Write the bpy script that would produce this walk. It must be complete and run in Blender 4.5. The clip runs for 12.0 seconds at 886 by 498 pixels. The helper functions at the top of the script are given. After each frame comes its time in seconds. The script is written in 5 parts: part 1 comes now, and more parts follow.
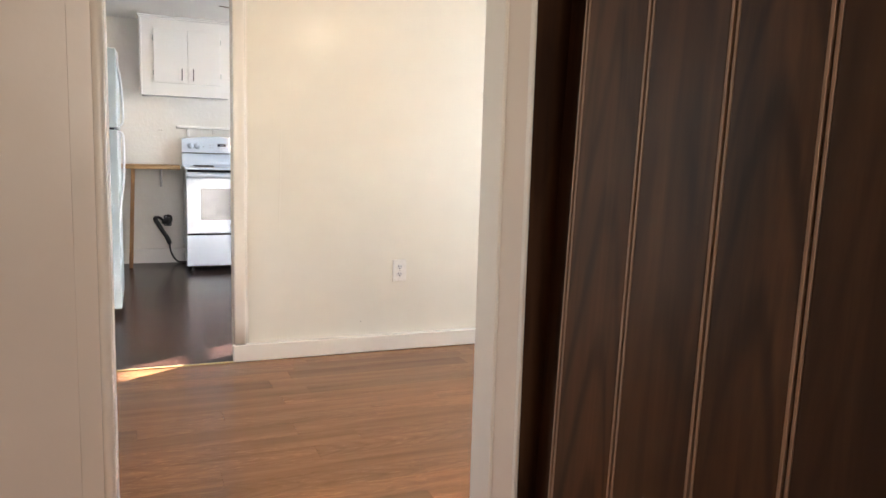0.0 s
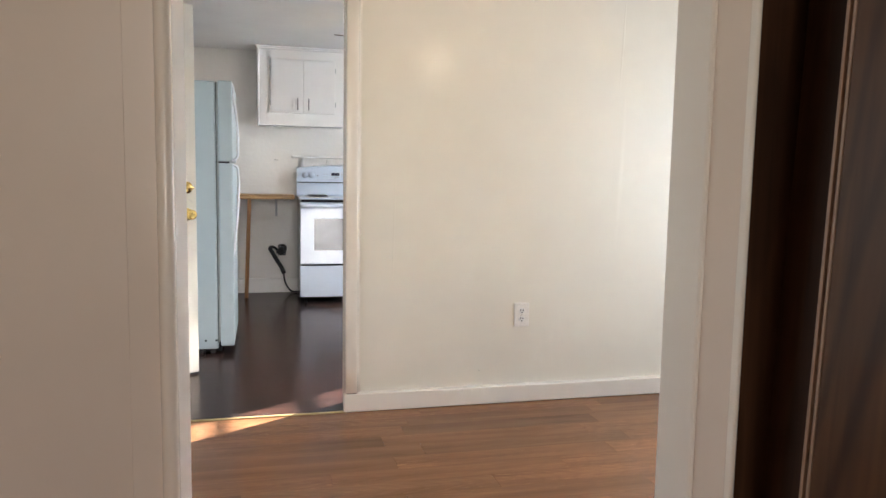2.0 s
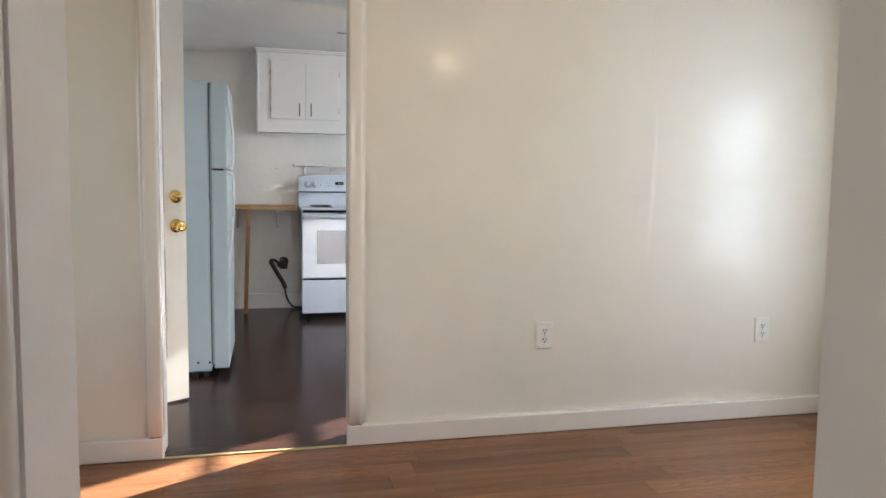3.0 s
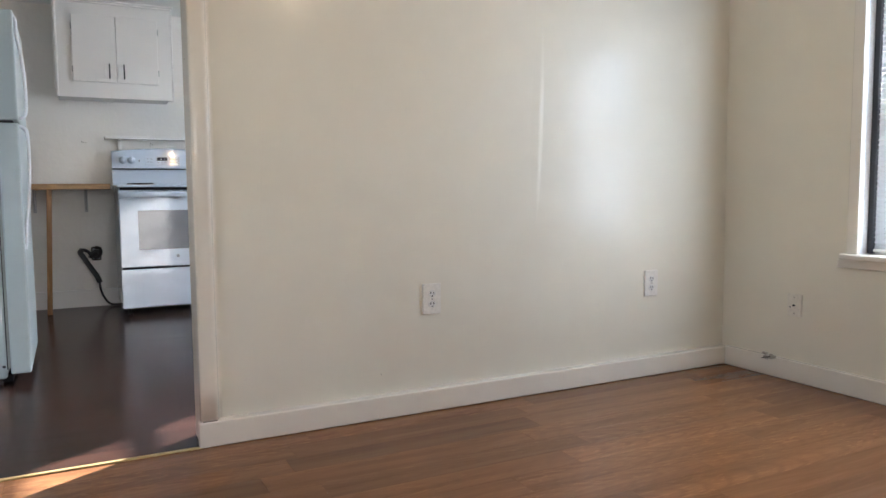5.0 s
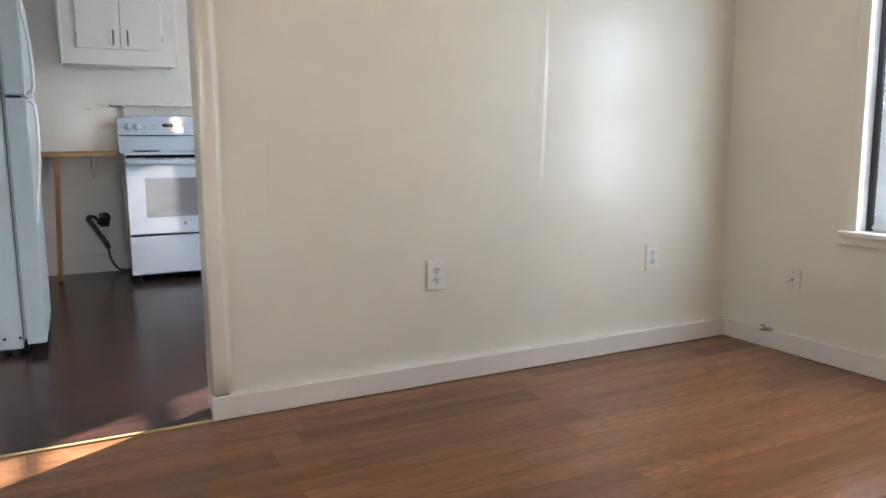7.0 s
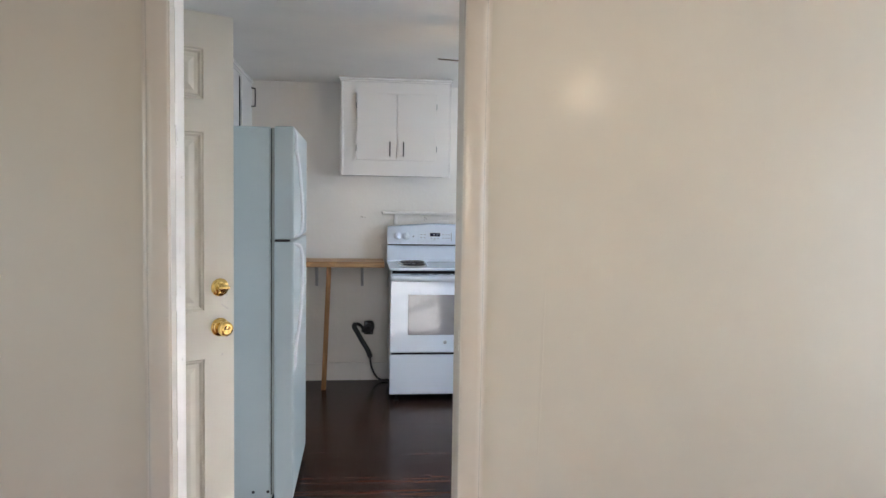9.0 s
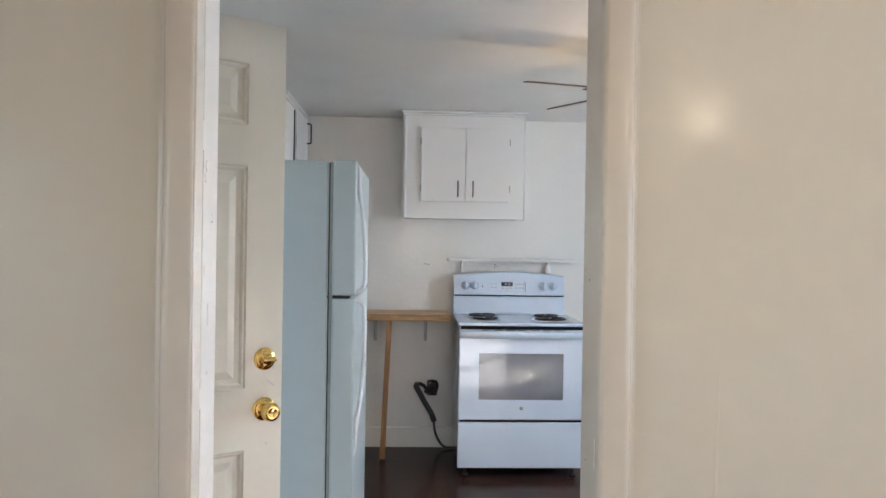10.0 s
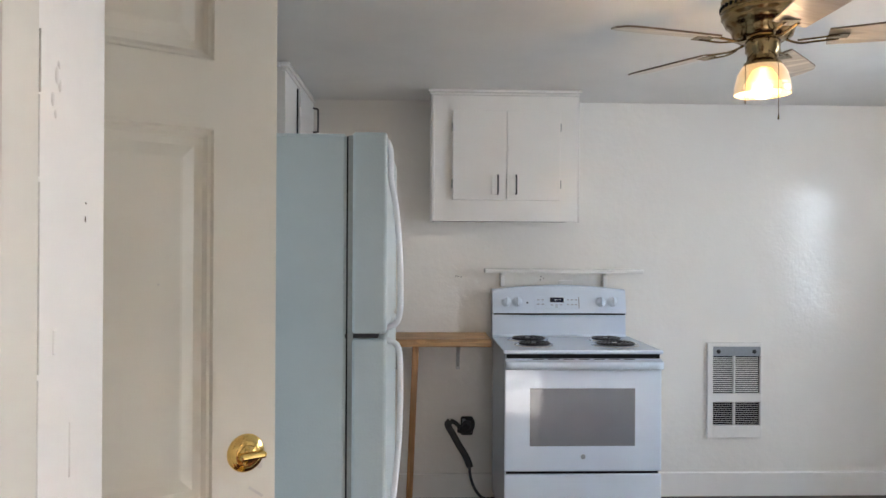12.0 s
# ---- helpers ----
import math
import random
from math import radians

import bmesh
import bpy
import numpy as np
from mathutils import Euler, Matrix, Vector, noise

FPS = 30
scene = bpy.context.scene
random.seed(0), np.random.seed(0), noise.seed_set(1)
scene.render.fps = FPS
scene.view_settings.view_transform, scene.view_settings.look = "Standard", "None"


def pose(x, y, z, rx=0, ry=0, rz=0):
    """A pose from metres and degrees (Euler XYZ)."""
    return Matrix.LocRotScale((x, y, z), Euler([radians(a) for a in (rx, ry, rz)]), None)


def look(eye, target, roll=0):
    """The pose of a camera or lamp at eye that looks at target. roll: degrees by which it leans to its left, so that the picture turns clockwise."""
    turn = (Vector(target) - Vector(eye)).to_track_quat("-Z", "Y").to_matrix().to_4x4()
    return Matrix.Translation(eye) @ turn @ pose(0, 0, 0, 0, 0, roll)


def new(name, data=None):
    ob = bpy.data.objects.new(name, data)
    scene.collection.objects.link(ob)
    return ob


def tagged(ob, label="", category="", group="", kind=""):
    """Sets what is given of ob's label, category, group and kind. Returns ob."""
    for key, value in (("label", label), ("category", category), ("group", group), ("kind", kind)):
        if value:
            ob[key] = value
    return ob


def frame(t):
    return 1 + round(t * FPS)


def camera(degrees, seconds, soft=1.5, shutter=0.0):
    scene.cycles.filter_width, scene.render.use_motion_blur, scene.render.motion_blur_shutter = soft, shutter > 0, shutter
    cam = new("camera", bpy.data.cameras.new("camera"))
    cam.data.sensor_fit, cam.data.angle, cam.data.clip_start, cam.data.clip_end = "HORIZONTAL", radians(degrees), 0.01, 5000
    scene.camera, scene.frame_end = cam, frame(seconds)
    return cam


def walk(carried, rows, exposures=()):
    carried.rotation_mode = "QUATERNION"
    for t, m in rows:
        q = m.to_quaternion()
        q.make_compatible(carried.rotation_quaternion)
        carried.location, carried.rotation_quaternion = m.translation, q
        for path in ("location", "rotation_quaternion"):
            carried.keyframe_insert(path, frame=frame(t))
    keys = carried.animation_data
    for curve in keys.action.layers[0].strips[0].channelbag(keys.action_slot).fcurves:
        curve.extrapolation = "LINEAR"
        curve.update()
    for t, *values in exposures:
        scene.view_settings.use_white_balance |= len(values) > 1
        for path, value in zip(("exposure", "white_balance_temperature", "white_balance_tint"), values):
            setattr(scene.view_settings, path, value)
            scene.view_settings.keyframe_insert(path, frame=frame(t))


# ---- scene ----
cam = camera(62.7, 12.0)
PATH = [
    (0, (-0.067, 0.018, 1.057), (0.696, 1.850, 0.81), 1.6),
    (0.5, (-0.018, 0.007, 1.088), (0.593, 1.895, 0.838), 1.2),
    (1, (-0.016, 0.029, 1.091), (0.518, 1.941, 0.846), 1.4),
    (1.5, (-0.026, 0.195, 1.106), (0.472, 2.117, 0.872), 1.4),
    (2, (-0.023, 0.367, 1.127), (0.459, 2.298, 0.926), 1.0),
    (2.5, (0.019, 0.524, 1.128), (0.487, 2.46, 0.951), 0.8),
    (2.7, (0.03, 0.597, 1.122), (0.488, 2.536, 0.95), 0.7),
    (4.3, (0.006, 1.186, 0.951), (0.75, 3.036, 0.798), -0.0),
    (4.5, (0.004, 1.213, 0.927), (0.825, 3.031, 0.777), -0.3),
    (5, (-0.01, 1.228, 0.864), (0.899, 3.002, 0.702), -0.5),
    (5.5, (-0.013, 1.22, 0.847), (0.911, 2.978, 0.614), -0.5),
    (6, (-0.013, 1.212, 0.862), (0.909, 2.965, 0.583), -0.6),
    (6.5, (-0.03, 1.199, 0.879), (0.892, 2.95, 0.589), -0.7),
    (6.7, (-0.042, 1.185, 0.903), (0.881, 2.936, 0.615), -0.6),
    (8.3, (0.124, 1.459, 1.227), (0.535, 3.403, 1.0), 0.2),
    (8.5, (0.127, 1.554, 1.26), (0.463, 3.515, 1.054), 0.4),
    (9, (0.086, 1.836, 1.353), (0.313, 3.819, 1.229), 0.9),
    (9.5, (0.042, 2.13, 1.376), (0.204, 4.123, 1.33), 0.8),
    (10, (0.003, 2.41, 1.374), (0.089, 4.408, 1.364), 0.9),
    (10.5, (-0.059, 2.662, 1.376), (0.01, 4.661, 1.373), 0.8),
    (11, (-0.074, 2.91, 1.38), (-0.008, 4.909, 1.382), 0.5),
    (11.5, (-0.073, 3.104, 1.389), (-0.01, 5.103, 1.39), 0.3),
    (12, (-0.12, 3.263, 1.389), (-0.053, 5.262, 1.394), 0.3),
]
EXPOSURES = [(0.0, 4.02, 6700, 15), (1.0, 4.02, 6600, 15), (2.0, 3.70, 6400, 14), (2.7, 3.46, 6300, 13), (4.5, 3.22, 6150, 13), (6.5, 3.27, 6150, 13), (8.3, 3.12, 6200, 13), (9.0, 3.32, 6200, 14), (10.0, 3.38, 6200, 14), (11.0, 3.24, 6300, 15), (12.0, 3.20, 6500, 15)]
walk(cam, [(t, look(eye, target, roll)) for t, eye, target, roll in PATH], EXPOSURES)

# ---- world, sun and large lights ----
SUN_AZ, SUN_EL = 58.4, 21.3
world = bpy.data.worlds.new("daylight")
scene.world = world
world.use_nodes = True
wn = world.node_tree.nodes
sky = wn.new("ShaderNodeTexSky")
sky.sky_type = "NISHITA"
sky.sun_disc = False
sky.sun_elevation, sky.sun_rotation = radians(SUN_EL), radians(SUN_AZ)
wn["Background"].inputs["Strength"].default_value = 0.05
world.node_tree.links.new(sky.outputs["Color"], wn["Background"].inputs["Color"])

sun = new("sun", bpy.data.lights.new("sun", "SUN"))
sun.data.energy, sun.data.angle, sun.data.color = 3.8, radians(0.6), (1.0, 0.965, 0.94)
sa, se = radians(SUN_AZ), radians(SUN_EL)
sun.matrix_world = look((30 * math.sin(sa), 30 * math.cos(sa), 30 * math.tan(se)), (0, 0, 0))


def daylight(name, eye, target, wide, high, watts, colour):
    """Sky light that enters through one opening."""
    lamp = new(name, bpy.data.lights.new(name, "AREA"))
    lamp.data.shape, lamp.data.size, lamp.data.size_y = "RECTANGLE", wide, high
    lamp.data.energy, lamp.data.color = watts, colour
    lamp.matrix_world = look(eye, target)
    return lamp


daylight("kitchen_window_sky", (3.235, 5.545, 1.37), (0, 5.60, 0.95), 0.62, 1.06, 3.6, (0.69, 0.86, 1.0))
# the clear upper sash is brighter than the lower one behind the closed slats
daylight("front_upper_sash_sky", (2.856, 2.81, 1.435), (0, 2.81, 1.40), 0.47, 0.46, 0.88, (0.68, 0.84, 1.0))
daylight("front_lower_sash_sky", (2.856, 2.81, 0.875), (0, 2.81, 0.85), 0.47, 0.48, 0.76, (0.74, 0.87, 1.0))
daylight("back_door_sky", (-1.30, 4.60, 1.05), (0, 4.60, 1.0), 0.74, 1.95, 0.1, (0.66, 0.82, 1.0))
daylight("hall_window_sky", (0.08, -1.94, 1.55), (-0.2, 0, 1.45), 0.8, 0.80, 1.45, (1.0, 0.85, 0.70))
# fill from an unseen left-hand window, added to brighten the front room
daylight("far_window_fill", (-1.78, 2.35, 1.25), (0, 2.35, 1.2), 0.95, 1.05, 0.55, (0.96, 0.97, 1.0))


def bulb(name, place, watts, radius, colour):
    lamp = new(name, bpy.data.lights.new(name, "POINT"))
    lamp.data.energy, lamp.data.shadow_soft_size, lamp.data.color = watts, radius, colour
    lamp.location = place
    return lamp


bulb("fan_bulb_light", (0.962, 5.522, 1.885), 0.62, 0.03, (1.0, 0.72, 0.42))
bulb("front_bulb_light", (1.087, 2.43, 1.86), 0.46, 0.05, (1.0, 0.80, 0.56))

# ---- materials ----


def nodes_of(name):
    m = bpy.data.materials.new(name)
    m.use_nodes = True
    nt = m.node_tree
    return m, nt, nt.nodes["Principled BSDF"]


def link(nt, a, b):
    nt.links.new(a, b)


def coords(nt, scale, jitter=True):
    tc = nt.nodes.new("ShaderNodeTexCoord")
    mp = nt.nodes.new("ShaderNodeMapping")
    mp.inputs["Scale"].default_value = scale
    link(nt, tc.outputs["Object"], mp.inputs["Vector"])
    if jitter:
        oi = nt.nodes.new("ShaderNodeObjectInfo")
        mul = nt.nodes.new("ShaderNodeMath")
        mul.operation = "MULTIPLY"
        mul.inputs[1].default_value = 37.0
        link(nt, oi.outputs["Random"], mul.inputs[0])
        cb = nt.nodes.new("ShaderNodeCombineXYZ")
        for k in range(3):
            link(nt, mul.outputs[0], cb.inputs[k])
        link(nt, cb.outputs[0], mp.inputs["Location"])
    return mp.outputs["Vector"]


def noise_tex(nt, vec, scale, detail=4.0, rough=0.55, distortion=0.0):
    n = nt.nodes.new("ShaderNodeTexNoise")
    n.inputs["Scale"].default_value = scale
    n.inputs["Detail"].default_value = detail
    n.inputs["Roughness"].default_value = rough
    n.inputs["Distortion"].default_value = distortion
    link(nt, vec, n.inputs["Vector"])
    return n.outputs["Fac"]


def ramp(nt, fac, stops):
    r = nt.nodes.new("ShaderNodeValToRGB")
    el = r.color_ramp.elements
    while len(el) < len(stops):
        el.new(0.5)
    for e, (p, c) in zip(el, stops):
        e.position, e.color = p, (*c, 1)
    link(nt, fac, r.inputs["Fac"])
    return r.outputs["Color"]


def mix(nt, fac, a, b, mode="MIX"):
    x = nt.nodes.new("ShaderNodeMix")
    x.data_type, x.blend_type = "RGBA", mode
    if isinstance(fac, float):
        x.inputs["Factor"].default_value = fac
    else:
        link(nt, fac, x.inputs["Factor"])
    for sock, v in ((x.inputs["A"], a), (x.inputs["B"], b)):
        if isinstance(v, tuple):
            sock.default_value = (*v, 1)
        else:
            link(nt, v, sock)
    return x.outputs["Result"]


def bump(nt, bsdf, facs):
    last = None
    for fac, strength, dist in facs:
        b = nt.nodes.new("ShaderNodeBump")
        b.inputs["Strength"].default_value, b.inputs["Distance"].default_value = strength, dist
        link(nt, fac, b.inputs["Height"])
        if last:
            link(nt, last, b.inputs["Normal"])
        last = b.outputs["Normal"]
    link(nt, last, bsdf.inputs["Normal"])


def shade(c, k):
    return tuple(min(1, v * k) for v in c)


def rough_from(nt, bsdf, fac, lo, hi):
    mr = nt.nodes.new("ShaderNodeMapRange")
    mr.inputs["To Min"].default_value, mr.inputs["To Max"].default_value = lo, hi
    link(nt, fac, mr.inputs["Value"])
    link(nt, mr.outputs["Result"], bsdf.inputs["Roughness"])


def paint(name, colour, rough=0.35, peel=0.15, grain=140.0, wave=0.0, dirt=0.05, scuffs=0.0, spec=0.5):
    """Brushed or rolled paint: fine peel, broad unevenness, faint dirt."""
    m, nt, bs = nodes_of(name)
    v = coords(nt, (1, 1, 1), False)
    broad = noise_tex(nt, v, 2.3, 5, 0.6)
    fine = noise_tex(nt, v, grain, 3)
    col = ramp(nt, broad, [(0.3, shade(colour, 1 - dirt)), (0.7, shade(colour, 1 + dirt * 0.4))])
    if scuffs:
        spots = noise_tex(nt, v, 31.0, 6, 0.7)
        mask = ramp(nt, spots, [(0.70, (0, 0, 0)), (0.76, (scuffs, scuffs, scuffs))])
        col = mix(nt, mask, col, shade(colour, 0.45))
    link(nt, col, bs.inputs["Base Color"])
    bs.inputs["Specular IOR Level"].default_value = spec
    rough_from(nt, bs, broad, rough * 0.85, rough * 1.15)
    layers = [(fine, peel, 0.002)]
    if wave:
        layers.append((noise_tex(nt, v, 3.2, 2), wave, 0.03))
    bump(nt, bs, layers)
    return m


def plain(name, colour, rough=0.4, metal=0.0, spec=0.5, grain=90.0):
    m, nt, bs = nodes_of(name)
    v = coords(nt, (1, 1, 1), False)
    f = noise_tex(nt, v, grain, 4)
    link(nt, ramp(nt, f, [(0.3, shade(colour, 0.9)), (0.7, shade(colour, 1.06))]), bs.inputs["Base Color"])
    bs.inputs["Metallic"].default_value = metal
    bs.inputs["Specular IOR Level"].default_value = spec
    rough_from(nt, bs, f, rough * 0.8, rough * 1.2)
    return m


def timber(name, dark, mid, light, along="x", rough=0.35, tone=0.35, stretch=1.0, relief=0.12, spec=0.5, figure=0.55, rings=34.0, flecks=0.0, arch=None, cloudy=0.8):
    """Wood with streaks along one axis, flame figure, pale flecks, and a tone of its own for each board."""
    m, nt, bs = nodes_of(name)
    s = {"x": (1.6, 24, 24), "z": (24, 24, 1.6), "y": (24, 1.6, 24)}[along]
    s2 = {"x": (0.75, 5.5, 5.5), "z": (5.5, 5.5, 0.75), "y": (5.5, 0.75, 5.5)}[along]
    s3 = {"x": (17, 100, 100), "z": (100, 100, 17), "y": (100, 17, 100)}[along]
    streak = noise_tex(nt, coords(nt, tuple(k * stretch for k in s)), 1.5, 7, 0.62, 0.5)
    v2 = coords(nt, tuple(k * stretch for k in s2))
    swirl = noise_tex(nt, v2, 1.7, 2.2, 0.45, 0.6)
    cloud = noise_tex(nt, v2, 0.9, 3, 0.5, 0.3)
    turn = nt.nodes.new("ShaderNodeMath")
    turn.operation = "MULTIPLY"
    turn.inputs[1].default_value = rings
    link(nt, swirl, turn.inputs[0])
    sn = nt.nodes.new("ShaderNodeMath")
    sn.operation = "SINE"
    link(nt, turn.outputs[0], sn.inputs[0])
    base = ramp(nt, streak, [(0.28, dark), (0.5, mid), (0.74, light)])
    flame = ramp(nt, sn.outputs[0], [(0.0, (0.50, 0.46, 0.43)), (0.45, (1, 1, 1))])
    col = mix(nt, figure, base, flame, "MULTIPLY")
    col = mix(nt, cloudy, col, ramp(nt, cloud, [(0.32, (0.62, 0.60, 0.58)), (0.68, (1.28, 1.24, 1.2))]), "MULTIPLY")
    if flecks:
        pale = noise_tex(nt, coords(nt, tuple(k * stretch for k in s3)), 1.0, 3, 0.6, 2.2)
        mask = mix(nt, 1.0, ramp(nt, pale, [(0.56, (0, 0, 0)), (0.66, (flecks, flecks, flecks))]), ramp(nt, cloud, [(0.46, (0.1, 0.1, 0.1)), (0.60, (1, 1, 1))]), "MULTIPLY")
        col = mix(nt, mask, col, tuple(min(1, v * 1.5) for v in light))
    if arch:
        # nested flame arches centred on each board: period along it, steepness, strength, tint of the lines
        period, steep, strength, line, wander = arch
        tc = nt.nodes.new("ShaderNodeTexCoord")
        sep, gen = nt.nodes.new("ShaderNodeSeparateXYZ"), nt.nodes.new("ShaderNodeSeparateXYZ")
        link(nt, coords(nt, (1, 1, 1)), sep.inputs[0])
        link(nt, tc.outputs["Generated"], gen.inputs[0])

        def calc(op, a, b):
            n = nt.nodes.new("ShaderNodeMath")
            n.operation = op
            for i, q in enumerate((a, b)):
                if isinstance(q, (int, float)):
                    n.inputs[i].default_value = q
                else:
                    link(nt, q, n.inputs[i])
            return n.outputs[0]

        run = calc("MULTIPLY", sep.outputs["XYZ".index(along.upper())], 6.283 / period)
        off = calc("ADD", calc("SUBTRACT", gen.outputs[1], 0.5), calc("MULTIPLY", calc("SUBTRACT", cloud, 0.5), 0.9))
        bow = calc("MULTIPLY", calc("POWER", calc("ABSOLUTE", off, 0.0), 1.5), 6.283 * steep)
        wob = calc("MULTIPLY", swirl, wander)
        phase = calc("ADD", calc("ADD", run, bow), wob)
        band = calc("SINE", calc("ADD", phase, calc("MULTIPLY", streak, 2.5)), 0.0)
        where = calc("MULTIPLY", ramp(nt, cloud, [(0.44, (0.04, 0.04, 0.04)), (0.62, (1, 1, 1))]), strength)
        lines = ramp(nt, band, [(0.0, (0, 0, 0)), (0.5, (0.35, 0.35, 0.35)), (0.98, (1, 1, 1))])
        col = mix(nt, calc("MULTIPLY", lines, where), col, line, "MULTIPLY" if line[0] < 1 else "MIX")
    oi = nt.nodes.new("ShaderNodeObjectInfo")
    tint = ramp(nt, oi.outputs["Random"], [(0.0, (1 - tone, 1 - tone, 1 - tone * 0.95)), (0.5, (1, 1, 1)),
                                          (1.0, (1 + tone * 0.5, 1 + tone * 0.42, 1 + tone * 0.34))])
    link(nt, mix(nt, 1.0, col, tint, "MULTIPLY"), bs.inputs["Base Color"])
    bs.inputs["Specular IOR Level"].default_value = spec
    rough_from(nt, bs, streak, rough * 1.2, rough * 0.85)
    bump(nt, bs, [(streak, relief, 0.002)])
    return m


CREAM = paint("cream_wall_paint", (0.785, 0.745, 0.640), 0.42, 0.05, 40.0, 0.16, 0.03, 0.0, 0.22)
_b = CREAM.node_tree.nodes["Principled BSDF"]
_b.inputs["Coat Weight"].default_value = 0.27
_b.inputs["Coat Roughness"].default_value = 0.165
WHITE_WALL = paint("white_kitchen_wall_paint", (0.80, 0.775, 0.735), 0.09, 0.80, 34.0, 0.04, 0.015, 0.0, 0.32)
CEIL = paint("ceiling_paint", (0.74, 0.722, 0.69), 0.45, 0.25, 45.0, 0.12, 0.07)
TRIM = paint("cream_trim_paint", (0.81, 0.765, 0.685), 0.25, 0.08, 30.0, 0.08, 0.03, 0.02)
CASING = paint("cream_casing_paint", (0.79, 0.735, 0.640), 0.17, 0.10, 24.0, 0.15, 0.03)
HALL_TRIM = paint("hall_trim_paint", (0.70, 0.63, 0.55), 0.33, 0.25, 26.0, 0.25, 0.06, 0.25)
JAMB = paint("white_jamb_paint", (0.84, 0.80, 0.745), 0.30, 0.25, 28.0, 0.3, 0.06, 0.22)
DOOR_PAINT = paint("door_paint", (0.70, 0.672, 0.590), 0.30, 0.06, 80.0, 0.03, 0.03)
CAB_PAINT = paint("white_cabinet_paint", (0.82, 0.80, 0.775), 0.24, 0.10, 40.0, 0.04, 0.03)
FRIDGE = paint("refrigerator_enamel", (0.445, 0.518, 0.54), 0.30, 0.25, 160.0, 0.0, 0.02)
ENAMEL = paint("range_enamel", (0.68, 0.765, 0.885), 0.06, 0.0, 40.0, 0.0, 0.015, 0.0, 1.0)
HANDLE_WHITE = paint("glossy_white_plastic", (0.84, 0.87, 0.91), 0.18, 0.0, 40.0, 0.0, 0.01)
PLASTIC = plain("white_plastic", (0.87, 0.86, 0.84), 0.33)
OUTLET_PLATE = plain("off_white_plate", (0.80, 0.77, 0.71), 0.35)
IVORY = plain("ivory_plastic", (0.76, 0.72, 0.64), 0.38)
DARK = plain("black_rubber", (0.018, 0.018, 0.02), 0.55)
GAP = plain("dark_gap", (0.010, 0.010, 0.012), 0.8, 0.0, 0.1)
CORD = plain("dark_grey_cord", (0.045, 0.047, 0.05), 0.5)
COIL = plain("burner_coil_metal", (0.05, 0.048, 0.05), 0.42, 0.8)
CHROME = plain("chrome", (0.72, 0.72, 0.74), 0.14, 1.0)
BRASS = plain("polished_brass", (0.86, 0.62, 0.22), 0.14, 1.0)
OLD_BRASS = plain("antique_brass", (0.25, 0.175, 0.085), 0.20, 1.0)
STEEL = plain("galvanised_steel", (0.42, 0.43, 0.44), 0.4, 0.7)
PULL = plain("dark_bronze_pull", (0.07, 0.065, 0.065), 0.35, 0.7)
SEAL = plain("grey_gasket", (0.26, 0.28, 0.27), 0.5)
GREY_PANEL = plain("grey_control_panel", (0.27, 0.29, 0.32), 0.45)
OVEN_GLASS = plain("grey_oven_glass", (0.21, 0.22, 0.25), 0.09, 0.0, 1.0, grain=2.0)
DISPLAY = plain("display_glass", (0.01, 0.012, 0.03), 0.1)
# slightly darker than cabinet paint, for the shadows painted beside the pulls
PULL_SHADE = plain("pale_grey_pull_shade", (0.79, 0.77, 0.745), 0.4)
SOCKET_FACE = plain("socket_face", (0.74, 0.73, 0.70), 0.35)
LOGO = plain("badge_grey", (0.32, 0.34, 0.38), 0.3, 0.5)
PRINT = plain("grey_print", (0.30, 0.31, 0.35), 0.5)
GROOVE = plain("tan_groove", (0.29, 0.185, 0.125), 0.42)
VINYL = plain("white_vinyl_frame", (0.80, 0.81, 0.82), 0.35)
GASKET = plain("dark_window_gasket", (0.03, 0.035, 0.045), 0.5)
GRIME = plain("worn_plaster_bits", (0.42, 0.38, 0.33), 0.8, grain=400)
CAULK = plain("dark_crack", (0.10, 0.075, 0.05), 0.8)
OAK = timber("front_floor_wood", (0.176, 0.073, 0.0268), (0.235, 0.102, 0.0390), (0.294, 0.136, 0.054), "x", 0.17, 0.22, 0.50, 0.03, 0.22, 0.12, 34.0, 0.40, (0.10, 4.5, 0.30, (0.60, 0.53, 0.47), 60.0), 0.46)
WALNUT = timber("kitchen_floor_wood", (0.020, 0.0072, 0.0042), (0.040, 0.0152, 0.0086), (0.066, 0.0275, 0.0162), "x", 0.23, 0.30, 0.7, 0.03, 0.13, 0.45, 30.0, 0.3)
# a film of fine dust on both laminates scatters light broadly
for _m, _w in ((OAK, 0.018), (WALNUT, 0.014)):
    _b = _m.node_tree.nodes["Principled BSDF"]
    _b.inputs["Sheen Weight"].default_value = _w
    _b.inputs["Sheen Roughness"].default_value = 0.6
    _b.inputs["Sheen Tint"].default_value = (1.0, 0.95, 0.98, 1)
PANEL = timber("wood_panelling", (0.027, 0.0112, 0.0050), (0.060, 0.0260, 0.0112), (0.098, 0.0455, 0.0205), "z", 0.36, 0.24, 0.5, 0.05, 0.28, 0.22, 46.0, 0.0, (0.24, 4.2, 0.80, (0.36, 0.30, 0.26), 24.0))
# darker copy of the panelling: the hall corner's shade put into the colour
PANEL_SHADED = timber("shaded_wood_panelling", (0.020, 0.0085, 0.004), (0.042, 0.018, 0.008), (0.070, 0.032, 0.0145), "z", 0.6, 0.1, 0.5, 0.05, 0.15)
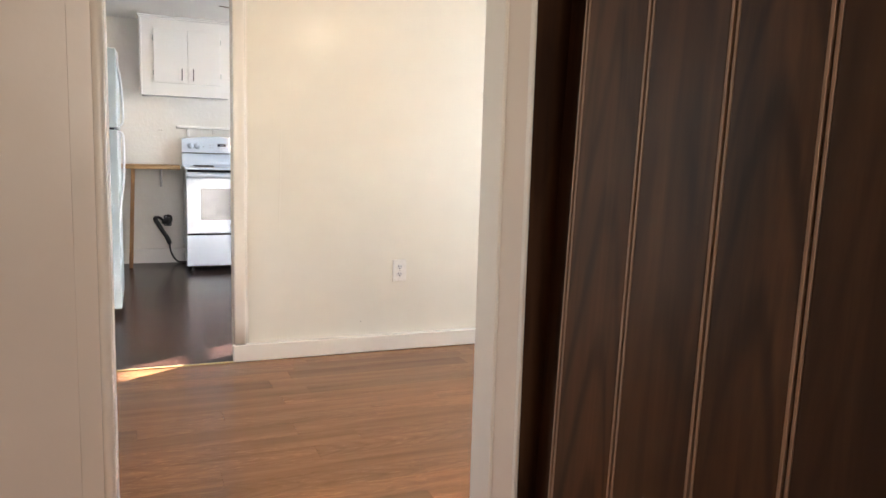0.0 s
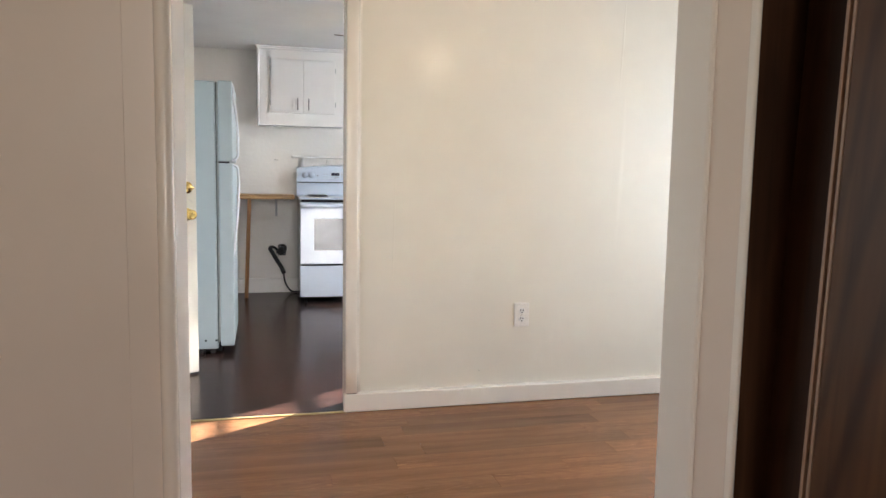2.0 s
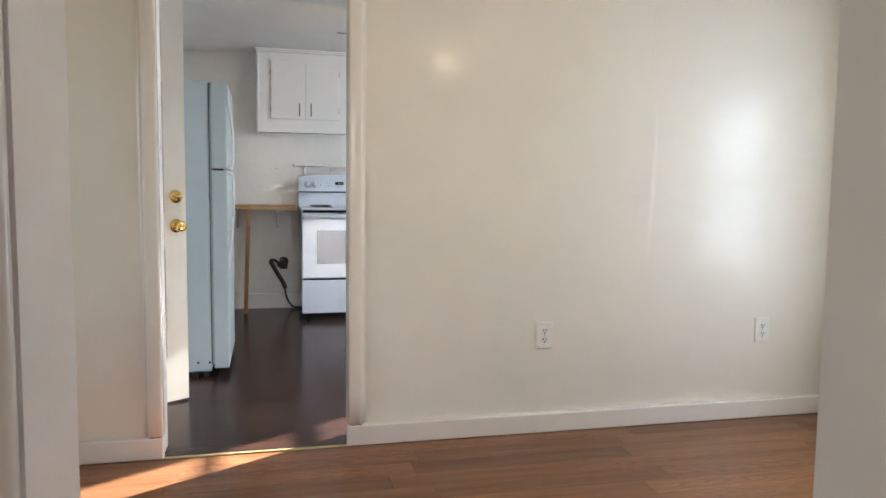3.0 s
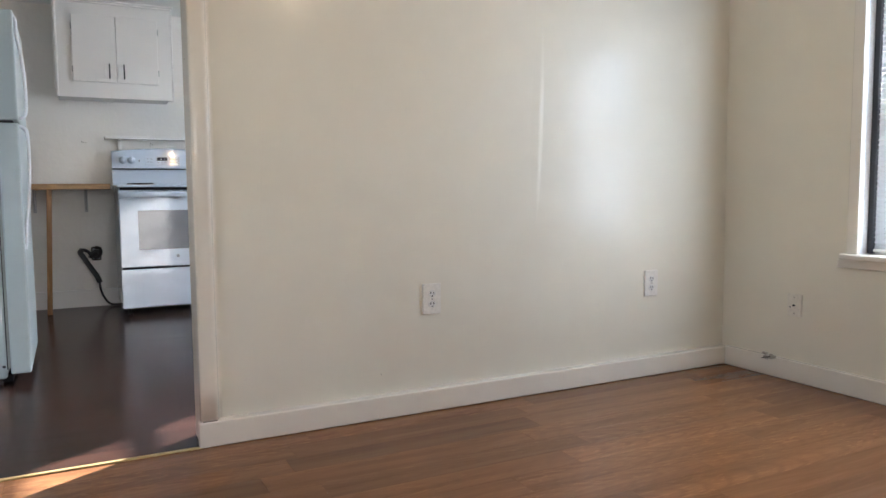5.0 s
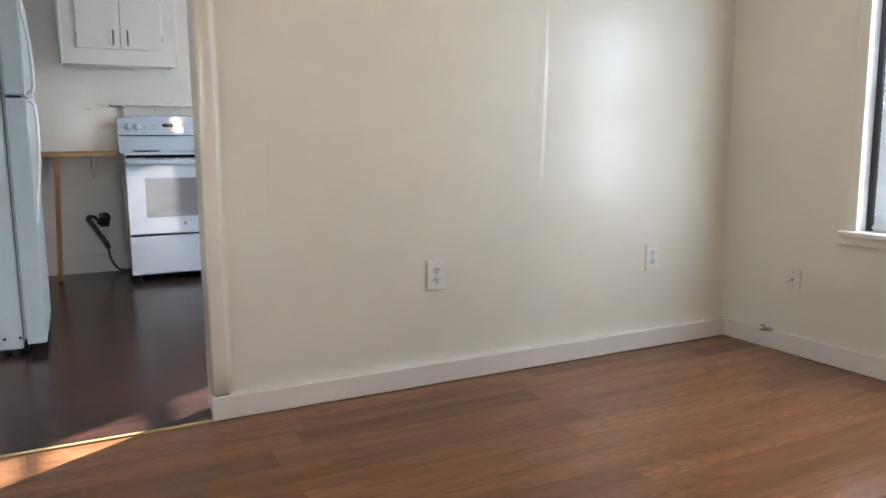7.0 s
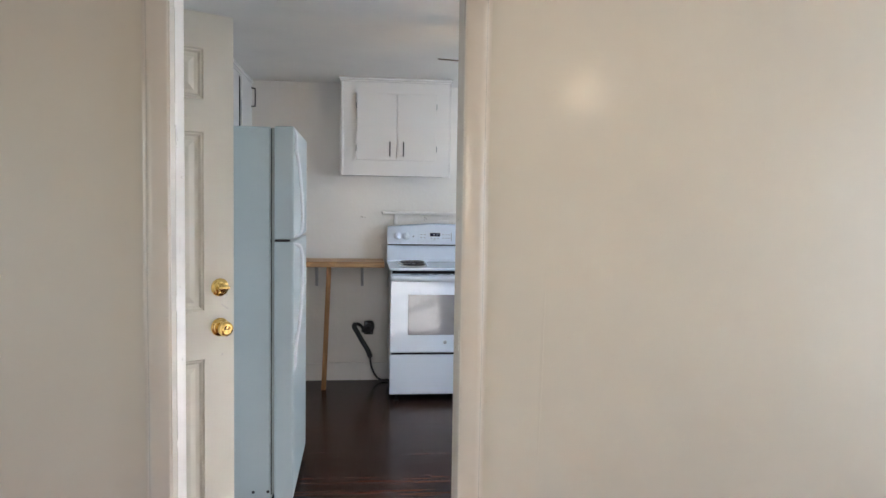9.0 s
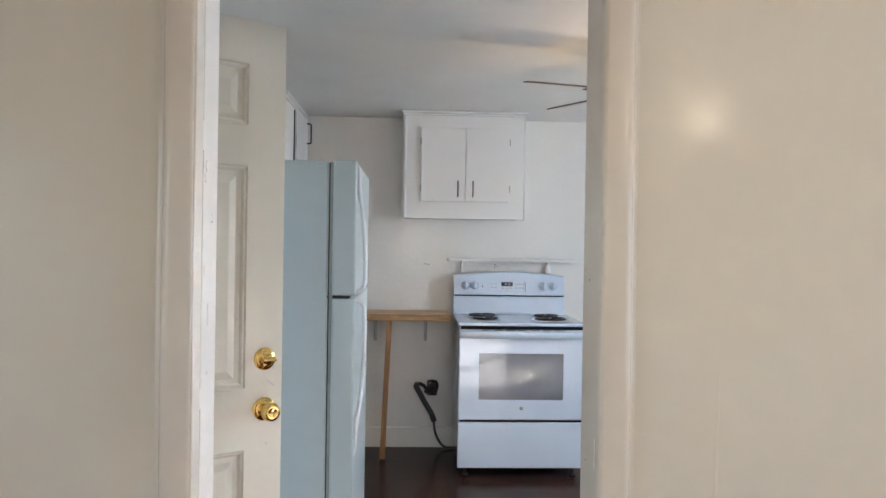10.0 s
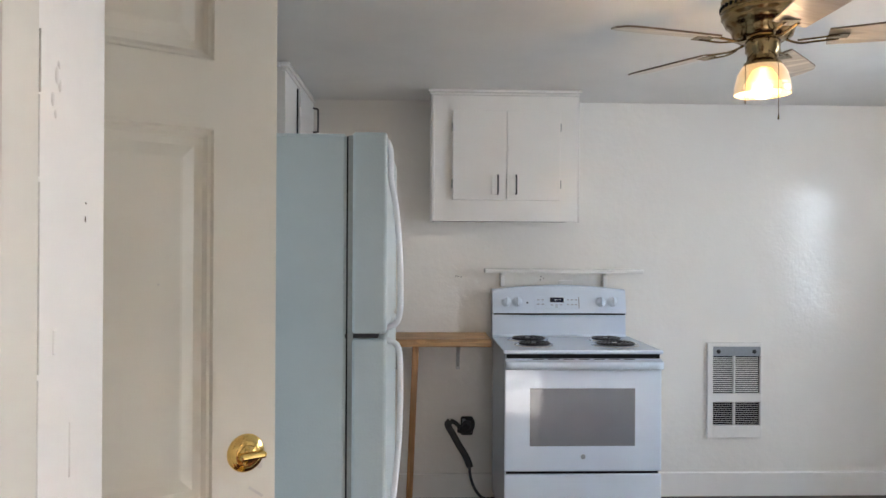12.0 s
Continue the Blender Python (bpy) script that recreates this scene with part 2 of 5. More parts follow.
PINE = timber("pine_board", (0.40, 0.22, 0.09), (0.52, 0.31, 0.14), (0.62, 0.40, 0.20), "x", 0.4, 0.08, 1.3)
PINE_LEG = timber("pine_leg", (0.30, 0.14, 0.05), (0.42, 0.22, 0.09), (0.50, 0.28, 0.12), "z", 0.4, 0.08, 1.2)
BLADE_FACE = timber("pale_blade_veneer", (0.50, 0.43, 0.34), (0.58, 0.51, 0.42), (0.66, 0.59, 0.49), "x", 0.3, 0.05)
BLADE_TOP = timber("blade_wood", (0.11, 0.075, 0.05), (0.18, 0.125, 0.085), (0.25, 0.18, 0.12), "x", 0.35, 0.1)
BRASS_STRIP = plain("worn_gold_strip", (0.50, 0.37, 0.17), 0.42, 0.2)
SOIL = plain("outdoor_ground", (0.16, 0.15, 0.11), 0.9, grain=8)


def lit_glass(name, colour, strength):
    m, nt, bs = nodes_of(name)
    bs.inputs["Base Color"].default_value = (*colour, 1)
    bs.inputs["Roughness"].default_value = 0.3
    bs.inputs["Transmission Weight"].default_value = 0.55
    bs.inputs["Emission Color"].default_value = (*colour, 1)
    bs.inputs["Emission Strength"].default_value = strength
    return m


FRONT_SHADE = lit_glass("glowing_front_shade", (1.0, 0.80, 0.55), 0.62)
SHADE_GLASS = lit_glass("glowing_frosted_glass", (1.0, 0.70, 0.34), 0.045)
BULB_GLOW = lit_glass("glowing_bulb", (1.0, 0.86, 0.62), 1.3)
DIGITS = lit_glass("display_digits", (0.75, 0.85, 1.0), 0.08)

GLASS, _nt, _b = nodes_of("window_glass")
_b.inputs["Transmission Weight"].default_value = 1.0
_b.inputs["Roughness"].default_value = 0.0
_b.inputs["IOR"].default_value = 1.45

BLIND, _nt, _b = nodes_of("blind_slat_vinyl")
_b.inputs["Base Color"].default_value = (0.80, 0.815, 0.84, 1)
_b.inputs["Roughness"].default_value = 0.4
_tr = _nt.nodes.new("ShaderNodeBsdfTranslucent")
_tr.inputs["Color"].default_value = (0.85, 0.88, 0.92, 1)
_mx = _nt.nodes.new("ShaderNodeMixShader")
_mx.inputs["Fac"].default_value = 0.5
link(_nt, _b.outputs[0], _mx.inputs[1])
link(_nt, _tr.outputs[0], _mx.inputs[2])
link(_nt, _mx.outputs[0], _nt.nodes["Material Output"].inputs["Surface"])

# ---- mesh helpers ----
ORIGIN = {}


def box(bm, x0, x1, y0, y1, z0, z1, bevel=0.0, seg=1):
    made = bmesh.ops.create_cube(bm, size=1.0, matrix=Matrix.Translation(((x0 + x1) / 2, (y0 + y1) / 2, (z0 + z1) / 2))
                                 @ Matrix.Diagonal((x1 - x0, y1 - y0, z1 - z0, 1)))
    if bevel:
        edges = list({e for v in made["verts"] for e in v.link_edges})
        bmesh.ops.bevel(bm, geom=edges, offset=bevel, segments=seg, affect="EDGES", profile=0.5)
    return bm


def boxes(*rows, bevel=0.0):
    bm = bmesh.new()
    for r in rows:
        box(bm, *r, bevel=bevel)
    return bm


def lathe(bm, profile, m=None, n=28, smooth=True):
    """Turns (radius, height) pairs about z; m places the result."""
    m = m or Matrix.Identity(4)
    rings = []
    for r, z in profile:
        if r < 1e-6:
            rings.append([bm.verts.new(m @ Vector((0, 0, z)))])
        else:
            rings.append([bm.verts.new(m @ Vector((r * math.cos(2 * math.pi * k / n), r * math.sin(2 * math.pi * k / n), z))) for k in range(n)])
    for a, b in zip(rings, rings[1:]):
        for k in range(n):
            j = (k + 1) % n
            if len(a) == 1 and len(b) == 1:
                continue
            if len(a) == 1:
                f = bm.faces.new((a[0], b[j], b[k]))
            elif len(b) == 1:
                f = bm.faces.new((a[k], a[j], b[0]))
            else:
                f = bm.faces.new((a[k], a[j], b[j], b[k]))
            f.smooth = smooth
    return bm


def tube(bm, pts, r, n=10, flat=1.0):
    """A round rod along a smooth line through pts."""
    pts = [Vector(p) for p in pts]
    rings, side = [], None
    for i, p in enumerate(pts):
        d = (pts[min(i + 1, len(pts) - 1)] - pts[max(i - 1, 0)]).normalized()
        if side is None:
            side = d.cross(Vector((0, 0, 1))) if abs(d.z) < 0.9 else d.cross(Vector((1, 0, 0)))
        side = (side - d * side.dot(d)).normalized()
        up = side.cross(d)
        rings.append([bm.verts.new(p + r * (math.cos(2 * math.pi * k / n) * side + flat * math.sin(2 * math.pi * k / n) * up)) for k in range(n)])
    for a, b in zip(rings, rings[1:]):
        for k in range(n):
            f = bm.faces.new((a[k], a[(k + 1) % n], b[(k + 1) % n], b[k]))
            f.smooth = True
    bm.faces.new(rings[0][::-1])
    bm.faces.new(rings[-1])
    return bm


def curve_through(pts, steps=8):
    """Catmull-Rom points through pts."""
    p = [Vector(q) for q in pts]
    p = [p[0] * 2 - p[1]] + p + [p[-1] * 2 - p[-2]]
    out = []
    for i in range(1, len(p) - 2):
        for s in range(steps):
            t = s / steps
            a, b, c, d = p[i - 1], p[i], p[i + 1], p[i + 2]
            out.append(0.5 * ((2 * b) + (c - a) * t + (2 * a - 5 * b + 4 * c - d) * t * t + (3 * b - a - 3 * c + d) * t ** 3))
    return out + [p[-2]]


def prism(bm, outline, depth):
    """Extrudes a closed outline of 3D points by the vector depth."""
    d = Vector(depth)
    a = [bm.verts.new(Vector(p)) for p in outline]
    b = [bm.verts.new(Vector(p) + d) for p in outline]
    bm.faces.new(a)
    bm.faces.new(b[::-1])
    for k in range(len(a)):
        j = (k + 1) % len(a)
        bm.faces.new((a[k], b[k], b[j], a[j]))
    bmesh.ops.recalc_face_normals(bm, faces=bm.faces)
    return bm


def frustum(bm, ra, ya, rb, yb):
    """A sloped ring from the rectangle ra = (x0, x1, z0, z1) at depth ya to rb at yb."""
    def loop(r, y):
        x0, x1, z0, z1 = r
        return [bm.verts.new((x, y, z)) for x, z in ((x0, z0), (x1, z0), (x1, z1), (x0, z1))]
    a, b = loop(ra, ya), loop(rb, yb)
    for k in range(4):
        j = (k + 1) % 4
        bm.faces.new((a[k], a[j], b[j], b[k]))
    return a, b


def mesh_of(name, bm, material):
    bm.normal_update()
    me = bpy.data.meshes.new(name)
    bm.to_mesh(me)
    bm.free()
    me.materials.append(material)
    return me


def thing(name, m, label, category, group="", kind=""):
    """An Empty at a thing's base."""
    ob = new(name)
    ob.empty_display_size = 0.1
    ob.matrix_world = m
    ORIGIN[ob] = m
    return tagged(ob, label, category, group, kind)


def part(name, bm, material, parent, label="", local=False):
    """Links a bmesh as one mesh under a thing or a part. World coordinates unless local."""
    m = ORIGIN[parent]
    if not local:
        bm.transform(m.inverted())
    ob = new(name, mesh_of(name, bm, material))
    ob.parent = parent
    ORIGIN[ob] = m
    return tagged(ob, label)


def solid(name, bm, material, label, category="", group="", kind=""):
    """A thing or piece of the setting that is one mesh, in world coordinates."""
    ob = new(name, mesh_of(name, bm, material))
    ORIGIN[ob] = Matrix.Identity(4)
    return tagged(ob, label, category, group, kind)


def structure(name, bm, material, label, category):
    return solid(name, bm, material, label, category, kind="structure")


def at(x, y, z=0.0, rz=0.0):
    return pose(x, y, z, 0, 0, rz)


# ---- the large structure ----
CEIL_Z, WALL_Y, KIT_Y, BACK_Y, RIGHT_X, LEFT_X = 2.236, 3.763, 3.880, 7.37, 2.84, -1.09
KIT_X = 3.08
DOOR_L, DOOR_R, DOOR_H = -0.392, 0.356, 1.925
HALL_Y0, HALL_Y1, HALL_L, HALL_R = 1.165, 1.30, -0.112, 0.542
WOOD_X = 0.602

structure("ground", boxes((-80, 80, -80, 80, -0.5, -0.42)), SOIL, "bare outdoor ground around the house", "ground")

# the wall between the front room and the kitchen, with its doorway
wall_mid = structure("wall_middle", boxes((-1.6, DOOR_L - 0.018, WALL_Y, KIT_Y, 0, CEIL_Z), (DOOR_R + 0.018, 2.84, WALL_Y, KIT_Y, 0, CEIL_Z), (2.98, KIT_X + 0.14, WALL_Y, KIT_Y, 0, CEIL_Z),
                                     (DOOR_L - 0.018, DOOR_R + 0.018, WALL_Y, KIT_Y, DOOR_H + 0.018, CEIL_Z)), CREAM,
                     "cream satin-painted wall with a doorway to the kitchen", "wall")
structure("wall_middle_kitchen_face", boxes((-1.09, DOOR_L - 0.018, KIT_Y, KIT_Y + 0.006, 0, CEIL_Z), (DOOR_R + 0.018, KIT_X, KIT_Y, KIT_Y + 0.006, 0, CEIL_Z),
                                       (DOOR_L - 0.018, DOOR_R + 0.018, KIT_Y, KIT_Y + 0.006, DOOR_H + 0.018, CEIL_Z)), WHITE_WALL,
          "white-painted kitchen side of the dividing wall", "wall")
# outer walls
structure("wall_kitchen_back", boxes((-1.25, KIT_X + 0.16, BACK_Y, BACK_Y + 0.14, 0, CEIL_Z)), WHITE_WALL, "white textured kitchen wall behind the range", "wall")


def wall_x(name, x0, x1, y0, y1, holes, material, label):
    """A wall along y with openings (ya, yb, za, zb)."""
    rows, y = [], y0
    for ya, yb, za, zb in holes:
        rows += [(x0, x1, y, ya, 0, CEIL_Z), (x0, x1, ya, yb, zb, CEIL_Z)]
        if za > 0:
            rows.append((x0, x1, ya, yb, 0, za))
        y = yb
    rows.append((x0, x1, y, y1, 0, CEIL_Z))
    return structure(name, boxes(*rows), material, label, "wall")


KWIN = (5.19, 5.90, 0.79, 1.95)
HIGH_WIN = (6.57, 6.90, 1.605, 1.93)
FWIN = (2.555, 3.080, 0.588, 1.74)
BDOOR = (4.10, 4.92, 0.0, 2.03)
wall_x("wall_kitchen_right", KIT_X, KIT_X + 0.14, KIT_Y, BACK_Y, [KWIN, HIGH_WIN], WHITE_WALL, "white kitchen wall with a sash window and a small high window")
wall_x("wall_front_right", RIGHT_X, RIGHT_X + 0.14, 1.3, KIT_Y, [FWIN], CREAM, "cream wall with a narrow sash window")
wall_x("wall_kitchen_left", LEFT_X - 0.14, LEFT_X, KIT_Y, BACK_Y, [BDOOR], WHITE_WALL, "white kitchen wall with the back door opening")
# this opening is added for the fill lamp; it stays out of view
wall_x("wall_front_left", -1.74, -1.6, 1.165, KIT_Y, [(1.85, 2.85, 0.7, 1.8)], CREAM, "plain cream front room wall with an added, unseen window opening")
# the wall between the hall and the front room
structure("wall_hall", boxes((-1.6, HALL_L - 0.016, HALL_Y0, HALL_Y1, 0, CEIL_Z), (HALL_R + 0.016, 2.98, HALL_Y0 + 0.045, HALL_Y1, 0, CEIL_Z),
                             (HALL_L - 0.016, HALL_R + 0.016, HALL_Y0 + 0.02, HALL_Y1, 2.02, CEIL_Z)), HALL_TRIM, "painted wall with the doorway out of the hall", "wall")
structure("wall_hall_right", boxes((WOOD_X + 0.055, WOOD_X + 0.14, -2.0, 1.19, 0, CEIL_Z)), GAP, "dark backing of the panelled hall wall", "wall")
structure("wall_hall_left", boxes((-0.98, -0.86, -2.0, HALL_Y0, 0, CEIL_Z)), HALL_TRIM, "plain painted hall wall", "wall")
structure("wall_hall_back", boxes((-0.98, -0.33, -2.08, -1.98, 0, CEIL_Z), (0.50, 0.72, -2.08, -1.98, 0, CEIL_Z),
                                  (-0.33, 0.50, -2.08, -1.98, 0, 1.12), (-0.33, 0.50, -2.08, -1.98, 1.98, CEIL_Z)), HALL_TRIM, "plain painted hall end wall with a window", "wall")
structure("ceiling_kitchen", boxes((-1.25, KIT_X + 0.16, KIT_Y, BACK_Y + 0.14, CEIL_Z, CEIL_Z + 0.1)), CEIL, "white painted kitchen ceiling, slightly uneven", "ceiling")
structure("ceiling_front", boxes((-1.74, 3.0, HALL_Y1, KIT_Y, CEIL_Z, CEIL_Z + 0.1)), CEIL, "white painted front room ceiling", "ceiling")
structure("ceiling_hall", boxes((-1.0, 0.75, -2.1, HALL_Y1, CEIL_Z, CEIL_Z + 0.1)), CEIL, "white painted hall ceiling", "ceiling")

floor_front = structure("floor_front", boxes((-1.74, 2.98, 1.165, 3.735, -0.09, -0.006), (-0.98, 0.70, -2.08, 1.165, -0.09, -0.006)), GAP, "medium brown wood-look plank floor", "floor")
floor_kitchen = structure("floor_kitchen", boxes((-1.25, KIT_X + 0.14, 3.735, BACK_Y + 0.14, -0.09, -0.006)), GAP, "dark brown wood-look plank floor", "floor")

# ---- doorway trim ----


def rounded_strip(x0, x1, y0, y1, z0, z1, r, seg=4):
    bm = bmesh.new()
    made = bmesh.ops.create_cube(bm, size=1.0, matrix=Matrix.Translation(((x0 + x1) / 2, (y0 + y1) / 2, (z0 + z1) / 2))
                                 @ Matrix.Diagonal((x1 - x0, y1 - y0, z1 - z0, 1)))
    up = [e for e in bm.edges if abs(e.verts[0].co.z - e.verts[1].co.z) > 0.01]
    bmesh.ops.bevel(bm, geom=up, offset=r, segments=seg, affect="EDGES", profile=0.5)
    for f in bm.faces:
        f.smooth = max(abs(f.normal.x), abs(f.normal.y), abs(f.normal.z)) < 0.999
    return bm


BASE_H = 0.088


def filleted_casing(x, way, z0, z1):
    """Thick old casing: rounded arrises, the paint run smoothly onto the wall. way: +1 goes to larger x."""
    line = [(0.0, WALL_Y + 0.002), (0.0, WALL_Y - 0.022)]
    line += [(0.008 - 0.008 * math.cos(math.pi * k / 8), WALL_Y - 0.022 - 0.008 * math.sin(math.pi * k / 8)) for k in range(1, 5)]
    line += [(0.030, WALL_Y - 0.0308)]
    line += [(0.042 + 0.018 * math.sin(math.pi * k / 14), WALL_Y - 0.012 - 0.018 * math.cos(math.pi * k / 14)) for k in range(0, 7)]
    line += [(0.072 - 0.012 * math.cos(math.pi * k / 10), WALL_Y - 0.0005 - 0.010 + 0.010 * math.sin(math.pi * k / 10)) for k in range(1, 6)]
    line += [(0.079, WALL_Y + 0.002)]
    bm = bmesh.new()
    n = 14
    rows = []
    for i in range(n + 1):
        z = z0 + (z1 - z0) * i / n
        wob = 0.0008 * math.sin(7.3 * z + x)
        rows.append([bm.verts.new((x + way * (dx + (wob if dx > 0.03 else 0)), y, z)) for dx, y in line])
    for a, b in zip(rows, rows[1:]):
        for k in range(len(a) - 1):
            bm.faces.new((a[k], a[k + 1], b[k + 1], b[k])).smooth = True
    bm.faces.new(rows[0])
    bm.faces.new(rows[-1][::-1])
    bmesh.ops.recalc_face_normals(bm, faces=bm.faces)
    return bm


jamb = thing("kitchen_doorway_trim", at(0, 3.83), "cream-painted jambs and rounded casing of the kitchen doorway, chipped edges", "door trim", kind="structure")
part("jamb_side", boxes((DOOR_L - 0.018, DOOR_L, WALL_Y - 0.012, KIT_Y + 0.022, 0, DOOR_H + 0.018), bevel=0.002), JAMB, jamb, "scuffed white jamb board")
part("jamb_side", boxes((DOOR_R, DOOR_R + 0.018, WALL_Y - 0.012, KIT_Y + 0.008, 0, DOOR_H + 0.018), bevel=0.002), CASING, jamb, "cream-painted jamb board with small holes")
part("jamb_head", boxes((DOOR_L, DOOR_R, WALL_Y - 0.012, KIT_Y + 0.008, DOOR_H, DOOR_H + 0.018), bevel=0.002), JAMB, jamb)
part("casing", filleted_casing(DOOR_R - 0.002, 1, BASE_H, DOOR_H + 0.004), CASING, jamb)
part("casing", filleted_casing(DOOR_L + 0.002, -1, BASE_H, DOOR_H + 0.004), CASING, jamb)
part("casing_return", boxes((DOOR_L - 0.004, DOOR_L + 0.004, WALL_Y - 0.026, 3.786, BASE_H, DOOR_H), bevel=0.002), CASING, jamb)
part("casing_head", boxes((DOOR_L - 0.050, DOOR_R + 0.060, WALL_Y - 0.032, WALL_Y + 0.002, DOOR_H + 0.004, DOOR_H + 0.064), bevel=0.006), CASING, jamb)
part("casing", rounded_strip(DOOR_L - 0.080, DOOR_L - 0.018, KIT_Y + 0.004, KIT_Y + 0.022, 0, DOOR_H + 0.06, 0.005, 2), JAMB, jamb)
part("corner_crack", boxes((DOOR_R + 0.004, DOOR_R + 0.050, WALL_Y - 0.0312, WALL_Y - 0.029, BASE_H - 0.001, BASE_H + 0.003)), CAULK, jamb)
part("corner_crack", boxes((DOOR_L - 0.046, DOOR_L - 0.004, WALL_Y - 0.0312, WALL_Y - 0.029, BASE_H - 0.001, BASE_H + 0.003)), CAULK, jamb)

for yy, zz, rr in ((3.836, 1.31, 0.0026), (3.872, 1.33, 0.0012), (3.848, 0.95, 0.0018)):
    bm = bmesh.new()
    lathe(bm, [(0, 0.0010), (rr * 0.8, 0.0008), (rr, -0.0005)], Matrix.Translation((DOOR_R, yy, zz)) @ pose(0, 0, 0, 0, -90), 10)
    part("screw_hole", bm, CAULK, jamb)
rnd = random.Random(12)
for k in range(4):
    right = k % 2
    yy, zz = rnd.uniform(3.76, 3.88), rnd.uniform(0.3, 1.85)
    ww, hh = rnd.uniform(0.0015, 0.004), rnd.uniform(0.006, 0.03)
    x0 = DOOR_R - 0.0009 if right else DOOR_L - 0.001
    part("paint_run", boxes((x0, x0 + 0.0019, yy - ww, yy + ww, zz - hh, zz + hh), bevel=0.0007), JAMB, jamb)
# cracked caulk line, lumps and chips in the old paint of the jamb
PAINT_CRACK = plain("paint_crack", (0.72, 0.68, 0.62), 0.6)
for z0, z1, yy in ((1.500, 1.545, 3.7865), (1.440, 1.498, 3.7850), (1.30, 1.436, 3.7858), (1.10, 1.296, 3.7850), (0.72, 1.06, 3.7862), (0.30, 0.70, 3.7850), (1.60, 1.84, 3.7856)):
    part("corner_crack", boxes((DOOR_L - 0.001, DOOR_L + 0.0044, yy - 0.0004, yy + 0.0007, z0, z1)), PAINT_CRACK, jamb)
for yy, zz, rr in ((3.812, 1.500, 0.0036), (3.8185, 1.519, 0.0048), (3.8225, 1.512, 0.0032), (3.816, 1.490, 0.0024), (3.8205, 1.527, 0.0026), (3.792, 1.437, 0.0022), (3.7925, 1.405, 0.0018), (3.7915, 1.47, 0.0020), (3.793, 1.36, 0.0026), (3.7925, 1.22, 0.0030), (3.86, 0.92, 0.0030), (3.84, 1.12, 0.0026)):
    bm = bmesh.new()
    lathe(bm, [(0, 0.0016), (rr * 0.5, 0.0013), (rr * 0.9, 0.0005), (rr, -0.0004)], Matrix.Translation((DOOR_L, yy, zz)) @ pose(0, 0, 0, 0, 90) @ Matrix.Diagonal((1.6, 0.8, 1, 1)), 10)
    part("paint_lump", bm, JAMB, jamb)
for yy, z0, z1 in ((3.8655, 1.411, 1.4155), (3.8662, 1.4255, 1.4270)):
    part("paint_chip", boxes((DOOR_L - 0.001, DOOR_L + 0.0005, yy - 0.0006, yy + 0.0006, z0, z1)), CAULK, jamb)
structure("threshold_strip", boxes((DOOR_L + 0.001, DOOR_R - 0.001, 3.727, 3.747, 0.000, 0.005), bevel=0.002), BRASS_STRIP, "thin gold-coloured floor transition strip in the doorway", "threshold")

FRONT_BASE = WALL_Y - 0.036


def baseboard(name, rows, material, label):
    bm = bmesh.new()
    for r in rows:
        box(bm, *r, bevel=0.004)
    return structure(name, bm, material, label, "baseboard")


baseboard("baseboard_middle_right", [(DOOR_R - 0.010, RIGHT_X, FRONT_BASE, WALL_Y + 0.003, 0.0005, BASE_H)], TRIM, "glossy cream baseboard")
baseboard("baseboard_middle_left", [(-1.6, DOOR_L + 0.006, FRONT_BASE, WALL_Y + 0.003, 0.0005, BASE_H)], TRIM, "glossy cream baseboard")
baseboard("baseboard_front_right", [(RIGHT_X - 0.022, RIGHT_X + 0.003, 1.3, FRONT_BASE + 0.002, 0.0005, 0.092)], TRIM, "glossy cream baseboard with a chipped gap")
baseboard("baseboard_kitchen_back", [(LEFT_X, KIT_X, BACK_Y - 0.018, BACK_Y + 0.003, -0.004, 0.135)], CAB_PAINT, "white kitchen baseboard")
baseboard("baseboard_kitchen_right", [(KIT_X - 0.018, KIT_X + 0.003, KIT_Y + 0.008, BACK_Y - 0.02, -0.004, 0.135)], CAB_PAINT, "white kitchen baseboard")

# hall doorway
hall = thing("hall_doorway_trim", at(0.2, 1.23), "worn cream-painted jambs and casing of the hall doorway", "door trim", kind="structure")
part("jamb_side", boxes((HALL_R, HALL_R + 0.016, HALL_Y0 + 0.052, HALL_Y1 + 0.004, 0, 2.02), bevel=0.003), TRIM, hall)
# darker hall paint than jamb and bead puts the moulding's shade into its colour
bm = bmesh.new()
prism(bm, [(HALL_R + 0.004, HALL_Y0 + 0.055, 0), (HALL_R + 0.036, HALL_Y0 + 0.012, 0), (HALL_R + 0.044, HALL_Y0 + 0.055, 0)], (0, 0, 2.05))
part("stop_moulding", bm, HALL_TRIM, hall, "sloping moulding in darker paint for its shade, with a wavy paint edge")
# carries the painted shade of the first plank on to the trim
part("corner_strip", rounded_strip(HALL_R + 0.0395, WOOD_X + 0.054, HALL_Y0 + 0.016, HALL_Y0 + 0.05, 0, 2.08, 0.002, 2), PANEL_SHADED, hall, "wood strip closing the corner, coloured dark for the shade there")
part("casing_bead", rounded_strip(HALL_R + 0.031, HALL_R + 0.038, HALL_Y0 + 0.004, HALL_Y0 + 0.02, 0, 2.08, 0.003, 2), TRIM, hall)
part("jamb_side", boxes((HALL_L - 0.016, HALL_L, HALL_Y0 + 0.012, HALL_Y1 + 0.004, 0, 2.02), bevel=0.003), JAMB, hall, "white jamb board with dents and drips")
bm = bmesh.new()
